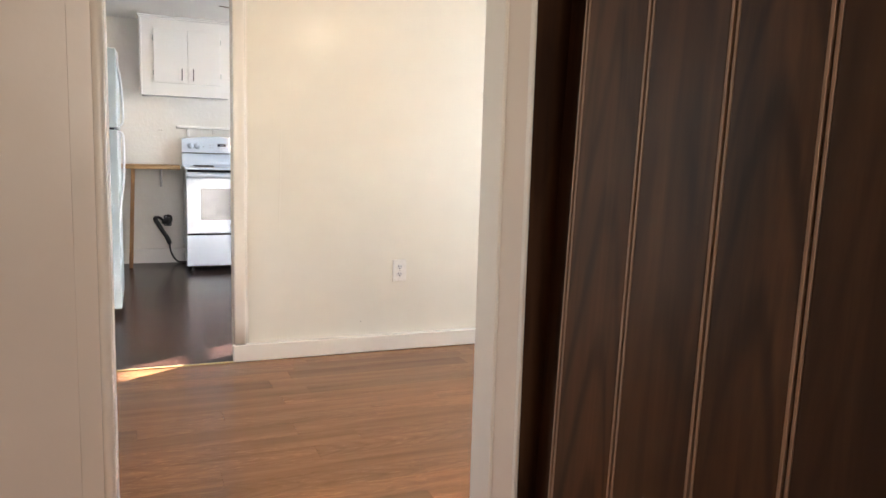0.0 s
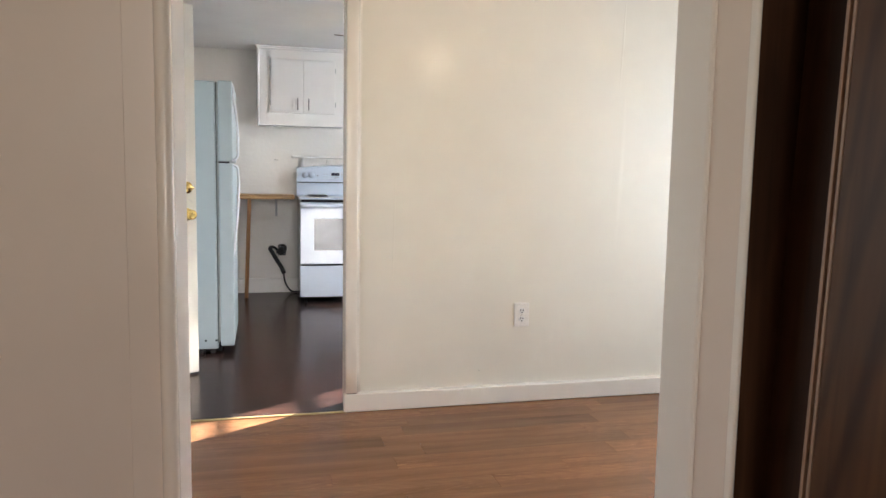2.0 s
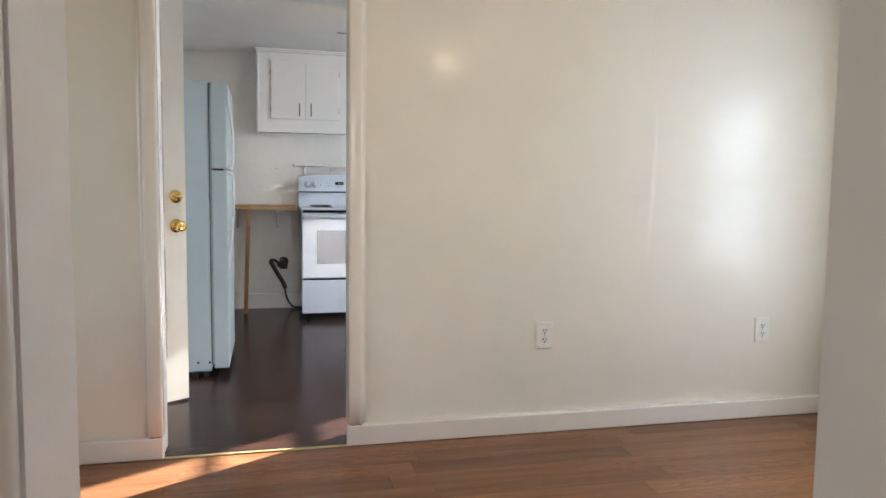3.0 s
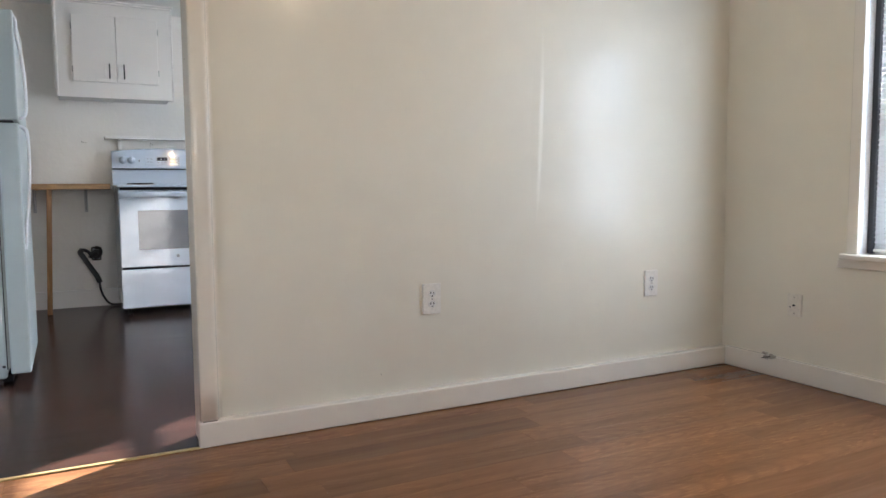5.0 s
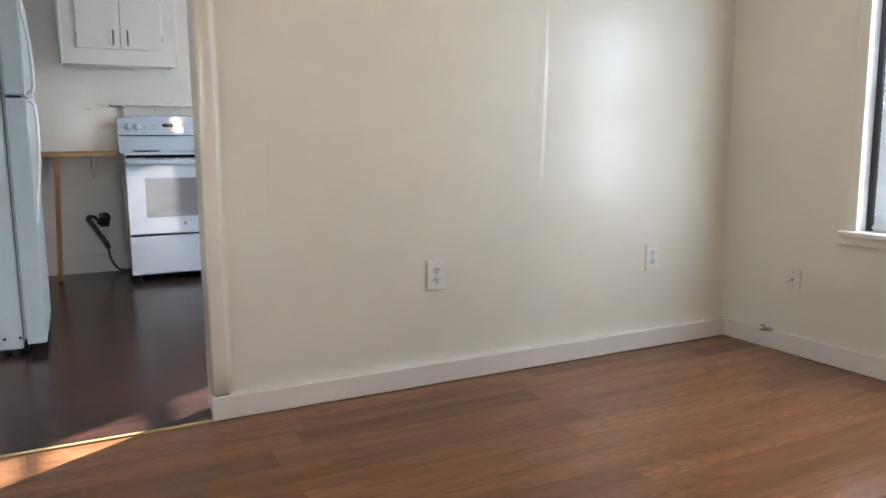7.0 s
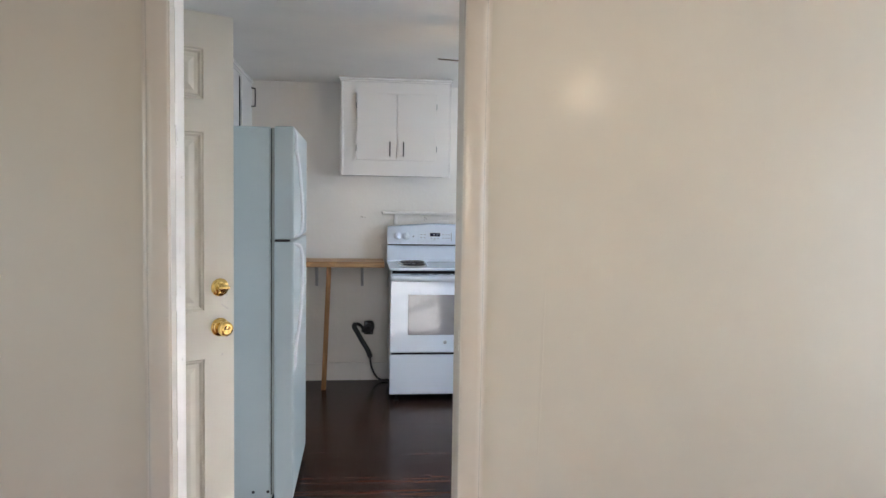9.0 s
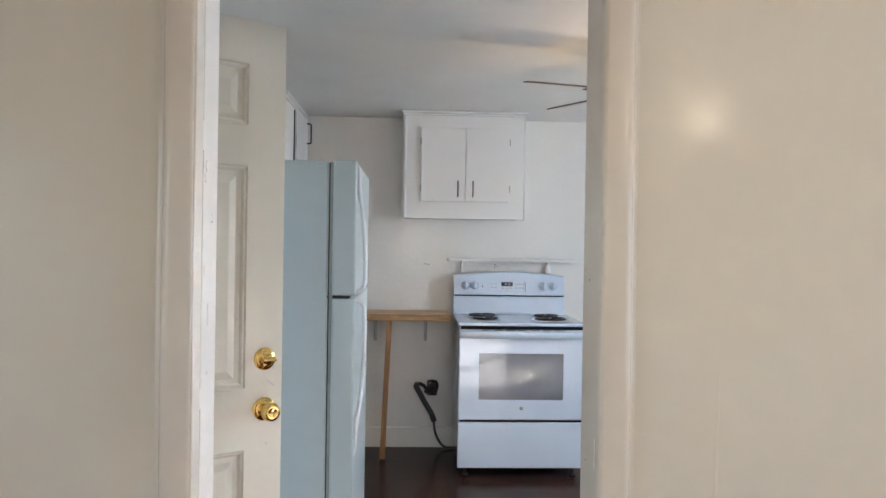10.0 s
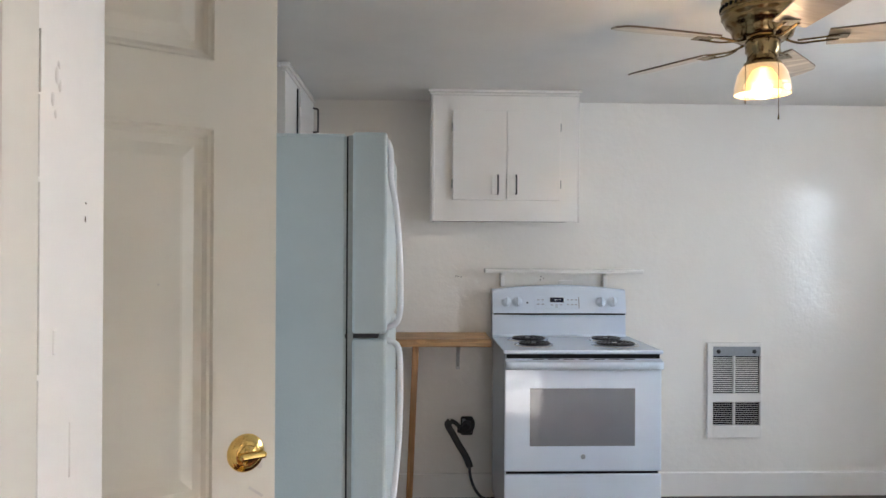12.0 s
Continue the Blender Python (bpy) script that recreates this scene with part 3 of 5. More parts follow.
tube(bm, [(HALL_L - 0.007, HALL_Y0 - 0.002, 0.0), (HALL_L - 0.007, HALL_Y0 - 0.002, 1.0), (HALL_L - 0.007, HALL_Y0 - 0.002, 2.02)], 0.009, 12)
part("corner_bead", bm, TRIM, hall, "lumpy painted corner bead")
part("casing", rounded_strip(HALL_L - 0.046, HALL_L - 0.015, HALL_Y0 - 0.0025, HALL_Y0 + 0.004, 0, 2.08, 0.001, 2), HALL_TRIM, hall)
part("jamb_head", boxes((HALL_L, HALL_R, HALL_Y0 + 0.012, HALL_Y1, 2.02, 2.036)), JAMB, hall)

# ---- windows ----


def sash_window(name, hole, label, wall=RIGHT_X, casing=TRIM, muntin=0.0):
    ya, yb, za, zb = hole
    w = thing(name, at(wall, (ya + yb) / 2, za), label, "window", kind="structure")
    x = wall + 0.075
    t = 0.035
    zm = (za + zb) / 2
    part("window_frame", boxes((x - 0.01, x + 0.05, ya, ya + 0.025, za, zb), (x - 0.01, x + 0.05, yb - 0.025, yb, za, zb),
                               (x - 0.01, x + 0.05, ya + 0.025, yb - 0.025, zb - 0.025, zb), (x - 0.01, x + 0.05, ya + 0.025, yb - 0.025, za, za + 0.025)), VINYL, w)
    for z0, z1, dx in ((za + 0.025, zm + 0.02, 0.0), (zm - 0.02, zb - 0.025, 0.022)):
        y0, y1 = ya + 0.025, yb - 0.025
        s = part("sash", boxes((x + dx, x + dx + 0.02, y0, y0 + t, z0, z1), (x + dx, x + dx + 0.02, y1 - t, y1, z0, z1),
                               (x + dx, x + dx + 0.02, y0 + t, y1 - t, z0, z0 + t), (x + dx, x + dx + 0.02, y0 + t, y1 - t, z1 - t, z1), bevel=0.002), VINYL, w)
        p = part("pane", boxes((x + dx + 0.008, x + dx + 0.012, y0 + t - 0.003, y1 - t + 0.003, z0 + t - 0.003, z1 - t + 0.003)), GLASS, s)
        p.visible_shadow = False
        if muntin and z0 < muntin < z1:
            part("muntin", boxes((x + dx + 0.001, x + dx + 0.019, y0 + t, y1 - t, muntin - 0.016, muntin + 0.016), bevel=0.002), VINYL, s)
        part("gasket", boxes((x + dx - 0.003, x + dx + 0.001, y1 - t - 0.006, y1 - t + 0.004, z0 + t, z1 - t)), GASKET, s)
    part("side_track", boxes((wall + 0.046, x - 0.0105, yb - 0.026, yb - 0.004, za + 0.002, zb - 0.006)), GASKET, w, "dark side track")
    part("reveal", boxes((wall - 0.001, x - 0.01, ya - 0.012, ya + 0.004, za, zb - 0.005), (wall - 0.001, x - 0.01, yb - 0.004, yb + 0.012, za, zb - 0.005),
                         (wall - 0.001, x - 0.01, ya, yb, zb - 0.005, zb + 0.012)), VINYL, w)
    part("casing", boxes((wall - 0.014, wall + 0.002, ya - 0.062, ya + 0.004, za, zb + 0.06), bevel=0.003), casing, w)
    part("casing", boxes((wall - 0.014, wall + 0.002, yb - 0.004, yb + 0.045, za, zb + 0.06), bevel=0.003), casing, w)
    part("casing_head", boxes((wall - 0.014, wall + 0.002, ya - 0.004, yb + 0.004, zb - 0.004, zb + 0.06), bevel=0.003), casing, w)
    part("window_sill", boxes((wall - 0.042, x - 0.008, ya - 0.075, yb + 0.060, za - 0.024, za + 0.001), bevel=0.005), casing, w)
    part("apron", boxes((wall - 0.016, wall + 0.002, ya - 0.09, yb + 0.085, za - 0.060, za - 0.024), bevel=0.004), casing, w)
    return w


sash_window("window_1", FWIN, "narrow white sash window with cream casing and sill")
sash_window("window_2", KWIN, "white kitchen sash window, double-hung", KIT_X, CAB_PAINT, 1.555)

# small fixed window high on the kitchen wall
ya, yb, za, zb = HIGH_WIN
hw = thing("window_3", at(KIT_X, (ya + yb) / 2, za), "small fixed white kitchen window high in the wall", "window", kind="structure")
x = KIT_X + 0.07
part("window_frame", boxes((x, x + 0.05, ya, ya + 0.03, za, zb), (x, x + 0.05, yb - 0.03, yb, za, zb), (x, x + 0.05, ya + 0.03, yb - 0.03, zb - 0.03, zb), (x, x + 0.05, ya + 0.03, yb - 0.03, za, za + 0.03), bevel=0.002), VINYL, hw)
part("pane", boxes((x + 0.02, x + 0.024, ya + 0.028, yb - 0.028, za + 0.028, zb - 0.028)), GLASS, hw).visible_shadow = False
for rows in ((KIT_X - 0.014, KIT_X + 0.002, ya - 0.05, ya + 0.002, za - 0.05, zb + 0.05), (KIT_X - 0.014, KIT_X + 0.002, yb - 0.002, yb + 0.05, za - 0.05, zb + 0.05),
             (KIT_X - 0.014, KIT_X + 0.002, ya + 0.002, yb - 0.002, zb - 0.002, zb + 0.05), (KIT_X - 0.014, KIT_X + 0.002, ya + 0.002, yb - 0.002, za - 0.05, za + 0.002)):
    part("casing", boxes(rows, bevel=0.003), CAB_PAINT, hw)

# mini blind in the front room window
ya, yb, za, zb = FWIN
blind = thing("mini_blind", at(RIGHT_X + 0.05, (ya + yb) / 2, za), "lowered white mini blind with tilted slats in the window", "blind")
bx = RIGHT_X + 0.045
part("headrail", boxes((bx - 0.014, bx + 0.014, ya + 0.004, yb - 0.034, zb - 0.028, zb - 0.002), bevel=0.002), VINYL, blind)
part("bottom_rail", boxes((bx - 0.012, bx + 0.012, ya + 0.006, yb - 0.036, za + 0.010, za + 0.024), bevel=0.003), VINYL, blind)
bm = bmesh.new()
for k in (-1, 1):
    bmesh.ops.create_cube(bm, size=1.0, matrix=Matrix.Translation((0, 0, k * 0.0)) @ pose(0, 0, 0, 0, -48, 0) @ Matrix.Translation((k * 0.006, 0, -0.0009)) @ pose(0, 0, 0, 0, -9 * k, 0) @ Matrix.Diagonal((0.0125, yb - ya - 0.046, 0.0008, 1)))
slat_mesh = mesh_of("slat", bm, BLIND)
z = za + 0.036
while z < zb - 0.034:
    o = new("slat", slat_mesh)
    o.parent = blind
    o.location = (-0.005, -0.016, z - za)
    z += 0.0205
bm = bmesh.new()
tube(bm, [(bx - 0.018, yb - 0.098, zb - 0.03), (bx - 0.020, yb - 0.100, zb - 0.30), (bx - 0.019, yb - 0.102, zb - 0.56)], 0.003, 8)
part("tilt_wand", bm, GREY_PANEL, blind, "thin grey tilt wand")
for y in (ya + 0.09, yb - 0.09):
    bm = bmesh.new()
    tube(bm, [(bx - 0.011, y, za + 0.02), (bx - 0.011, y, zb - 0.02)], 0.0008, 5)
    part("ladder_cord", bm, PLASTIC, blind)

# ---- front room things ----


def outlet(m, label, group="", kind="duplex"):
    """A wall plate in local x, z on the plane y = 0, its face to -y."""
    p = thing("wall_outlet" if kind == "duplex" else "cable_wall_plate", m, label, "outlet" if kind == "duplex" else "wall plate", group)
    w, h = (0.078, 0.120) if kind == "duplex" else (0.072, 0.100)
    part("plate", box(bmesh.new(), -w / 2, w / 2, -0.0085, 0.002, -h / 2, h / 2, 0.003, 2), OUTLET_PLATE if kind == "duplex" else IVORY, p, local=True)
    if kind == "duplex":
        for dz in (0.0205, -0.0205):
            bm = bmesh.new()
            lathe(bm, [(0, 0.0098), (0.0150, 0.0098), (0.0164, 0.0085), (0.0164, 0.0)], Matrix.Translation((0, 0, dz)) @ pose(0, 0, 0, 90) @ Matrix.Diagonal((1, 0.86, 1, 1)), 20, False)
            f = part("receptacle", bm, SOCKET_FACE, p, local=True)
            part("slots", boxes((-0.0082, -0.0046, -0.0106, -0.0094, dz - 0.001, dz + 0.0085), (0.0046, 0.0082, -0.0106, -0.0094, dz - 0.001, dz + 0.0068),
                                (-0.0030, 0.0030, -0.0106, -0.0094, dz - 0.0115, dz - 0.0062)), DARK, f, local=True)
        bm = bmesh.new()
        lathe(bm, [(0, 0.0100), (0.003, 0.0096), (0.0034, 0.006)], pose(0, 0, 0, 90), 10)
        part("screw", bm, CHROME, p, local=True)
    else:
        bm = bmesh.new()
        lathe(bm, [(0, 0.017), (0.0035, 0.017), (0.0045, 0.015), (0.0045, 0.006)], pose(0, 0, 0, 90), 12)
        part("coax_jack", bm, COIL, p, local=True)
        for dx, dz, mt in ((0, 0.036, CHROME), (0, -0.036, CHROME), (-0.020, -0.010, DARK)):
            bm = bmesh.new()
            lathe(bm, [(0, 0.0105), (0.0028, 0.010), (0.0034, 0.006)], Matrix.Translation((dx, 0, dz)) @ pose(0, 0, 0, 90), 10)
            part("screw", bm, mt, p, local=True)
    return p


outlet(at(1.235, WALL_Y, 0.440), "white duplex outlet with a wide plate on the cream wall", "front room outlets")
outlet(at(2.364, WALL_Y, 0.427), "white duplex outlet near the room corner", "front room outlets")
outlet(at(RIGHT_X, 3.362, 0.340, -90), "ivory coax cable plate with a loose screw hole", kind="coax")

# bits of an old phone jack on the baseboard
jack = thing("broken_phone_jack", at(RIGHT_X - 0.025, 3.47, 0.075), "remains of a broken phone jack with wire ends on the baseboard", "phone jack")
bm = bmesh.new()
rnd = random.Random(4)
for k in range(9):
    y, z, s = 3.47 + rnd.uniform(-0.028, 0.028), 0.094 + rnd.uniform(-0.010, 0.012), rnd.uniform(0.004, 0.009)
    box(bm, RIGHT_X - 0.032 + rnd.uniform(-0.004, 0.002), RIGHT_X - 0.020, y - s, y + s, z - s * 0.7, z + s * 0.7, 0.001)
part("plaster_bits", bm, GRIME, jack)
for k in range(4):
    bm = bmesh.new()
    y = 3.455 + 0.011 * k
    tube(bm, curve_through([(RIGHT_X - 0.024, y, 0.084), (RIGHT_X - 0.040, y + 0.006, 0.094 - 0.004 * k), (RIGHT_X - 0.036, y + 0.016, 0.078)], 4), 0.0016, 6)
    part("wire_end", bm, DARK, jack)

# raised paint seams on the dividing wall


def seam(x, z0, z1, width, high, lean, seed):
    bm = bmesh.new()
    r = random.Random(seed)
    n, rows = 40, []
    for i in range(n + 1):
        t = i / n
        swell = math.sin(math.pi * t) ** 0.7
        cx = x + lean * (t - 0.5) + 0.0015 * math.sin(5 * t + seed) + r.uniform(-0.0008, 0.0008)
        zz = z0 + (z1 - z0) * t
        w = width * (0.35 + 0.65 * swell)
        h = high * swell
        rows.append([bm.verts.new((cx + dx * w, WALL_Y + 0.0006 - dh * h, zz)) for dx, dh in ((-1, 0), (-0.45, 0.22), (-0.06, 0.85), (0.05, 1.0), (0.12, 0.55), (0.32, 0.12), (0.55, 0))])
    for a, b in zip(rows, rows[1:]):
        for k in range(len(a) - 1):
            bm.faces.new((a[k], a[k + 1], b[k + 1], b[k])).smooth = True
    return bm


structure("wall_seam", seam(1.742, 0.66, 1.60, 0.09, 0.0024, 0.030, 3), CREAM, "vertical raised seam in the cream wall paint", "wall seam")
structure("wall_seam", seam(1.735, 1.50, 2.10, 0.02, 0.002, 0.02, 5), CREAM, "vertical raised seam in the cream wall paint", "wall seam")
structure("wall_seam", seam(0.585, 0.55, 1.30, 0.018, 0.0016, 0.02, 7), CREAM, "faint raised seam in the cream wall paint", "wall seam")
for x, z in ((1.02, 0.165),):
    bm = bmesh.new()
    lathe(bm, [(0, 0.0008), (0.0018, 0.0006), (0.0022, 0)], Matrix.Translation((x, WALL_Y, z)) @ pose(0, 0, 0, 90), 8)
    structure("nail_hole", bm, CAULK, "tiny dark nail hole in the cream wall", "nail hole")

# ceiling lamp of the front room, mirrored in the satin wall
lamp = thing("ceiling_light", at(1.087, 2.43, CEIL_Z), "warm glowing glass ceiling light on a short brass stem", "ceiling light")
bm = bmesh.new()
lathe(bm, [(0, 0), (0.065, 0), (0.065, -0.012), (0.03, -0.03), (0.012, -0.035), (0.012, -0.22), (0.03, -0.24), (0.032, -0.275), (0, -0.275)], None, 24)
part("stem", bm, OLD_BRASS, lamp, local=True)
bm = bmesh.new()
lathe(bm, [(0.030, -0.262), (0.060, -0.275), (0.082, -0.31), (0.092, -0.36), (0.093, -0.39)], None, 28)
part("shade", bm, FRONT_SHADE, lamp, "glowing amber glass shade", local=True).visible_shadow = False
bm = bmesh.new()
lathe(bm, [(0.012, -0.275), (0.014, -0.30), (0.028, -0.335), (0.030, -0.355), (0.022, -0.378), (0, -0.386)], None, 18)
part("bulb", bm, BULB_GLOW, lamp, local=True).visible_shadow = False

# ---- kitchen things ----

# back door, standing open
DW, DH = 0.815, 1.995
SWING = 34.5
door = thing("back_door", at(-0.373 - DW * math.cos(radians(SWING)), 4.563 - DW * math.sin(radians(SWING)), 0.012, SWING),
             "off-white six-panel back door standing open, brass deadbolt and knob", "door")
STILE, MID, T = 0.112, 0.105, 0.044
cols = [(STILE, (DW - MID) / 2), ((DW + MID) / 2, DW - STILE)]
rows_z = [(0.21, 0.77), (0.945, 1.580), (1.695, 1.870)]
bm = bmesh.new()
box(bm, 0, STILE, 0, T, 0, DH)
box(bm, DW - STILE, DW, 0, T, 0, DH)
box(bm, cols[0][1], cols[1][0], 0, T, 0, DH)
zs = [0.0] + [v for r in rows_z for v in r] + [DH]
for x0, x1 in cols:
    for z0, z1 in zip(zs[0::2], zs[1::2]):
        box(bm, x0, x1, 0, T, z0, z1)
bmesh.ops.remove_doubles(bm, verts=bm.verts, dist=0.0002)
part("door_slab", bm, DOOR_PAINT, door, local=True)
for x0, x1 in cols:
    for z0, z1 in rows_z:
        bm = bmesh.new()
        R = lambda k: (x0 + k, x1 - k, z0 + k, z1 - k)
        steps = [(0.0, 0.0), (0.004, 0.0045), (0.009, 0.0055), (0.016, 0.0105), (0.030, 0.0105), (0.050, 0.0045), (0.054, 0.0040)]
        last = None
        for (k0, d0), (k1, d1) in zip(steps, steps[1:]):
            last = frustum(bm, R(k0), d0, R(k1), d1)[1]
        bm.faces.new(last)
        box(bm, x0, x1, 0.0125, T - 0.002, z0, z1)
        part("panel", bm, DOOR_PAINT, door, local=True)


def rosette(bm, x, z, r, deep):
    lathe(bm, [(0, deep), (r * 0.62, deep), (r * 0.72, deep * 0.8), (r * 0.80, deep * 0.55), (r * 0.93, deep * 0.5), (r, deep * 0.25), (r, 0)],
          Matrix.Translation((x, 0, z)) @ pose(0, 0, 0, 90), 32)


bx_, zk, zd = DW - 0.054, 0.881, 1.026
bm = bmesh.new()
rosette(bm, bx_, zd, 0.033, 0.012)
db = part("deadbolt", bm, BRASS, door, "polished brass deadbolt with a thumb turn", local=True)
bm = bmesh.new()
lathe(bm, [(0, 0.018), (0.014, 0.018), (0.016, 0.012)], Matrix.Translation((bx_, 0, zd)) @ pose(0, 0, 0, 90), 20)
box(bm, bx_ - 0.020, bx_ + 0.026, -0.034, -0.016, zd - 0.006, zd + 0.006, 0.004, 2)
part("thumb_turn", bm, BRASS, db, local=True)
bm = bmesh.new()
rosette(bm, bx_, zk, 0.034, 0.010)
kb = part("door_knob", bm, BRASS, door, "polished brass round knob", local=True)
bm = bmesh.new()
lathe(bm, [(0.012, 0.008), (0.012, 0.026), (0.018, 0.032), (0.026, 0.040), (0.0275, 0.048), (0.025, 0.058), (0.016, 0.063), (0.012, 0.061), (0, 0.060)],
      Matrix.Translation((bx_, 0, zk)) @ pose(0, 0, 0, 90), 32)
part("knob_ball", bm, BRASS, kb, local=True)
part("key_slot", boxes((bx_ - 0.008, bx_ + 0.008, -0.0635, -0.0595, zk - 0.002, zk + 0.002), bevel=0.0006), OLD_BRASS, kb, local=True)
part("latch", boxes((DW - 0.001, DW + 0.006, 0.016, 0.028, zk - 0.008, zk + 0.008), bevel=0.002), OLD_BRASS, door, local=True)
SCUFF = plain("grey_scuff", (0.60, 0.57, 0.53), 0.6)
for x, z, w, h, a in ((DW - 0.035, 0.955, 0.016, 0.0022, 38), (DW - 0.028, 1.005, 0.004, 0.010, 0), (DW - 0.045, 0.78, 0.003, 0.003, 0), (DW - 0.20, 1.32, 0.0015, 0.0015, 0)):
    bm = boxes((-w, w, -0.0004, 0.0004, -h, h))
    bm.transform(pose(x, -0.0003 if x > DW - 0.1 else 0.0038, z, 0, a, 0))
    part("scuff_mark", bm, SCUFF, door, local=True)
for z in (0.22, 1.0, 1.78):
    bm = bmesh.new()
    lathe(bm, [(0, 0), (0.006, 0), (0.006, 0.09), (0, 0.09)], Matrix.Translation((-0.006, 0.020, z)), 10)
    part("hinge", bm, BRASS, door, local=True)

# refrigerator, its doors to the room, its side to the doorway
fr = thing("refrigerator", at(-0.6, 5.35), "pale blue-white top-freezer refrigerator with curved white handles", "refrigerator")
FX0, FX1, FXD, FY0, FY1, FTOP, FSPLIT = -0.955, -0.292, -0.196, 5.005, 5.735, 1.672, 1.184
part("cabinet", boxes((FX0, FX1, FY0, FY1, 0.030, FTOP - 0.004), bevel=0.008), FRIDGE, fr)
part("kick_plate", boxes((FX1 - 0.08, FX1 + 0.02, FY0 + 0.02, FY1 - 0.02, 0.012, 0.045)), GAP, fr)
part("door_seal", boxes((FX1 + 0.003, FX1 + 0.016, FY0 + 0.003, FY1 - 0.003, 0.075, FTOP - 0.008)), SEAL, fr, "grey door gasket")
part("seal_shadow_gap", boxes((FX1 - 0.001, FX1 + 0.004, FY0 + 0.006, FY1 - 0.006, 0.070, FTOP - 0.010)), GAP, fr)
for nm, z0, z1 in (("freezer_door", FSPLIT + 0.006, FTOP), ("lower_door", 0.048, FSPLIT - 0.006)):
    bm = bmesh.new()
    box(bm, FX1 + 0.014, FXD, FY0 - 0.004, FY1 + 0.004, z0, z1, 0.008, 3)
    fd = part(nm, bm, FRIDGE, fr)
    y = FY0 + 0.048
    if nm == "freezer_door":
        line = [(FXD - 0.004, y, z1 - 0.012), (FXD + 0.0062, y, z1 - 0.04), (FXD + 0.0074, y, z1 - 0.10), (FXD + 0.0186, y, z1 - 0.17), (FXD + 0.0285, y, z1 - 0.27),
                (FXD + 0.0322, y, z0 + 0.10), (FXD + 0.0298, y, z0 + 0.04), (FXD + 0.0186, y, z0 + 0.018), (FXD - 0.004, y, z0 + 0.010)]
    else:
        line = [(FXD - 0.004, y, z1 - 0.010), (FXD + 0.0186, y, z1 - 0.016), (FXD + 0.0298, y, z1 - 0.04), (FXD + 0.0329, y, z1 - 0.12),
                (FXD + 0.0304, y, z1 - 0.24), (FXD + 0.0211, y, z1 - 0.36), (FXD + 0.0087, y, z1 - 0.45), (FXD + 0.0037, y, z1 - 0.54), (FXD - 0.004, y, z1 - 0.57)]
    bm = bmesh.new()
    tube(bm, curve_through(line, 6), 0.0075, 12, 1.0)
    part("handle", bm, HANDLE_WHITE, fd, "curved white plastic handle")
part("hinge_cover", boxes((FX1 - 0.02, FXD - 0.03, FY1 - 0.10, FY1 - 0.01, FTOP - 0.006, FTOP + 0.018), bevel=0.005), PLASTIC, fr)
part("middle_hinge", boxes((FX1 - 0.004, FXD - 0.02, FY0 + 0.004, FY0 + 0.06, FSPLIT - 0.005, FSPLIT + 0.005), bevel=0.001), DARK, fr)
for x in (FX1 - 0.035, FX1 - 0.10, FX0 + 0.08):
    for y in (FY0 + 0.03, FY1 - 0.05):
        part("foot", boxes((x - 0.014, x + 0.014, y - 0.014, y + 0.014, 0, 0.034), bevel=0.003), DARK, fr)
for x in (FX1 - 0.012, FX1 - 0.075):
    bm = bmesh.new()
    lathe(bm, [(0, 0.003), (0.006, 0.002), (0.007, 0)], Matrix.Translation((x, FY0, 0.085)) @ pose(0, 0, 0, 90), 10)
    part("screw", bm, DARK, fr)

# electric range
RX0, RX1, RF, RB = 0.291, 1.045, 6.700, 7.335
rg = thing("electric_range", at((RX0 + RX1) / 2, 7.0), "white freestanding electric coil range with grey oven window", "stove")
part("body", boxes((RX0 + 0.006, RX1 - 0.006, RF + 0.03, RB, 0.05, 0.895), bevel=0.004), ENAMEL, rg)
part("front_gap", boxes((RX0 + 0.012, RX1 - 0.012, RF + 0.018, RF + 0.031, 0.058, 0.903)), GAP, rg)
drawer = part("drawer", box(bmesh.new(), RX0, RX1, RF, RF + 0.022, 0.056, 0.328, 0.006, 2), ENAMEL, rg)
part("drawer_lip", boxes((RX0 + 0.29, RX1 - 0.28, RF - 0.004, RF + 0.004, 0.318, 0.328), bevel=0.002), ENAMEL, drawer)
od = part("oven_door", box(bmesh.new(), RX0, RX1, RF, RF + 0.022, 0.342, 0.880, 0.007, 2), ENAMEL, rg)
part("oven_window", box(bmesh.new(), 0.412, 0.916, RF - 0.0015, RF + 0.004, 0.464, 0.738, 0.0012), OVEN_GLASS, od, "flat grey oven window")
bm = bmesh.new()
lathe(bm, [(0, 0.0035), (0.010, 0.0035), (0.0115, 0.002), (0.0115, 0)], Matrix.Translation((0.667, RF, 0.413)) @ pose(0, 0, 0, 90), 20)
part("badge", bm, LOGO, od, "small round grey badge")
bm = bmesh.new()
n = 24
for i in range(n + 1):
    t = i / n
    x = RX0 + 0.002 + (RX1 - RX0 - 0.004) * t
    d = 0.030 + 0.012 * math.sin(math.pi * t)
    a = [bm.verts.new((x, RF - dd, zz)) for dd, zz in ((0.004, 0.872), (d, 0.868), (d + 0.004, 0.858), (d + 0.002, 0.834), (d - 0.008, 0.830), (0.004, 0.833))]
    if i:
        for k in range(len(a) - 1):
            bm.faces.new((prev[k], prev[k + 1], a[k + 1], a[k])).smooth = k in (1, 2, 3)
    else:
        bm.faces.new(a[::-1])
    prev = a
bm.faces.new(prev)
bmesh.ops.recalc_face_normals(bm, faces=bm.faces)
part("door_handle", bm, ENAMEL, od, "wide white bar handle")
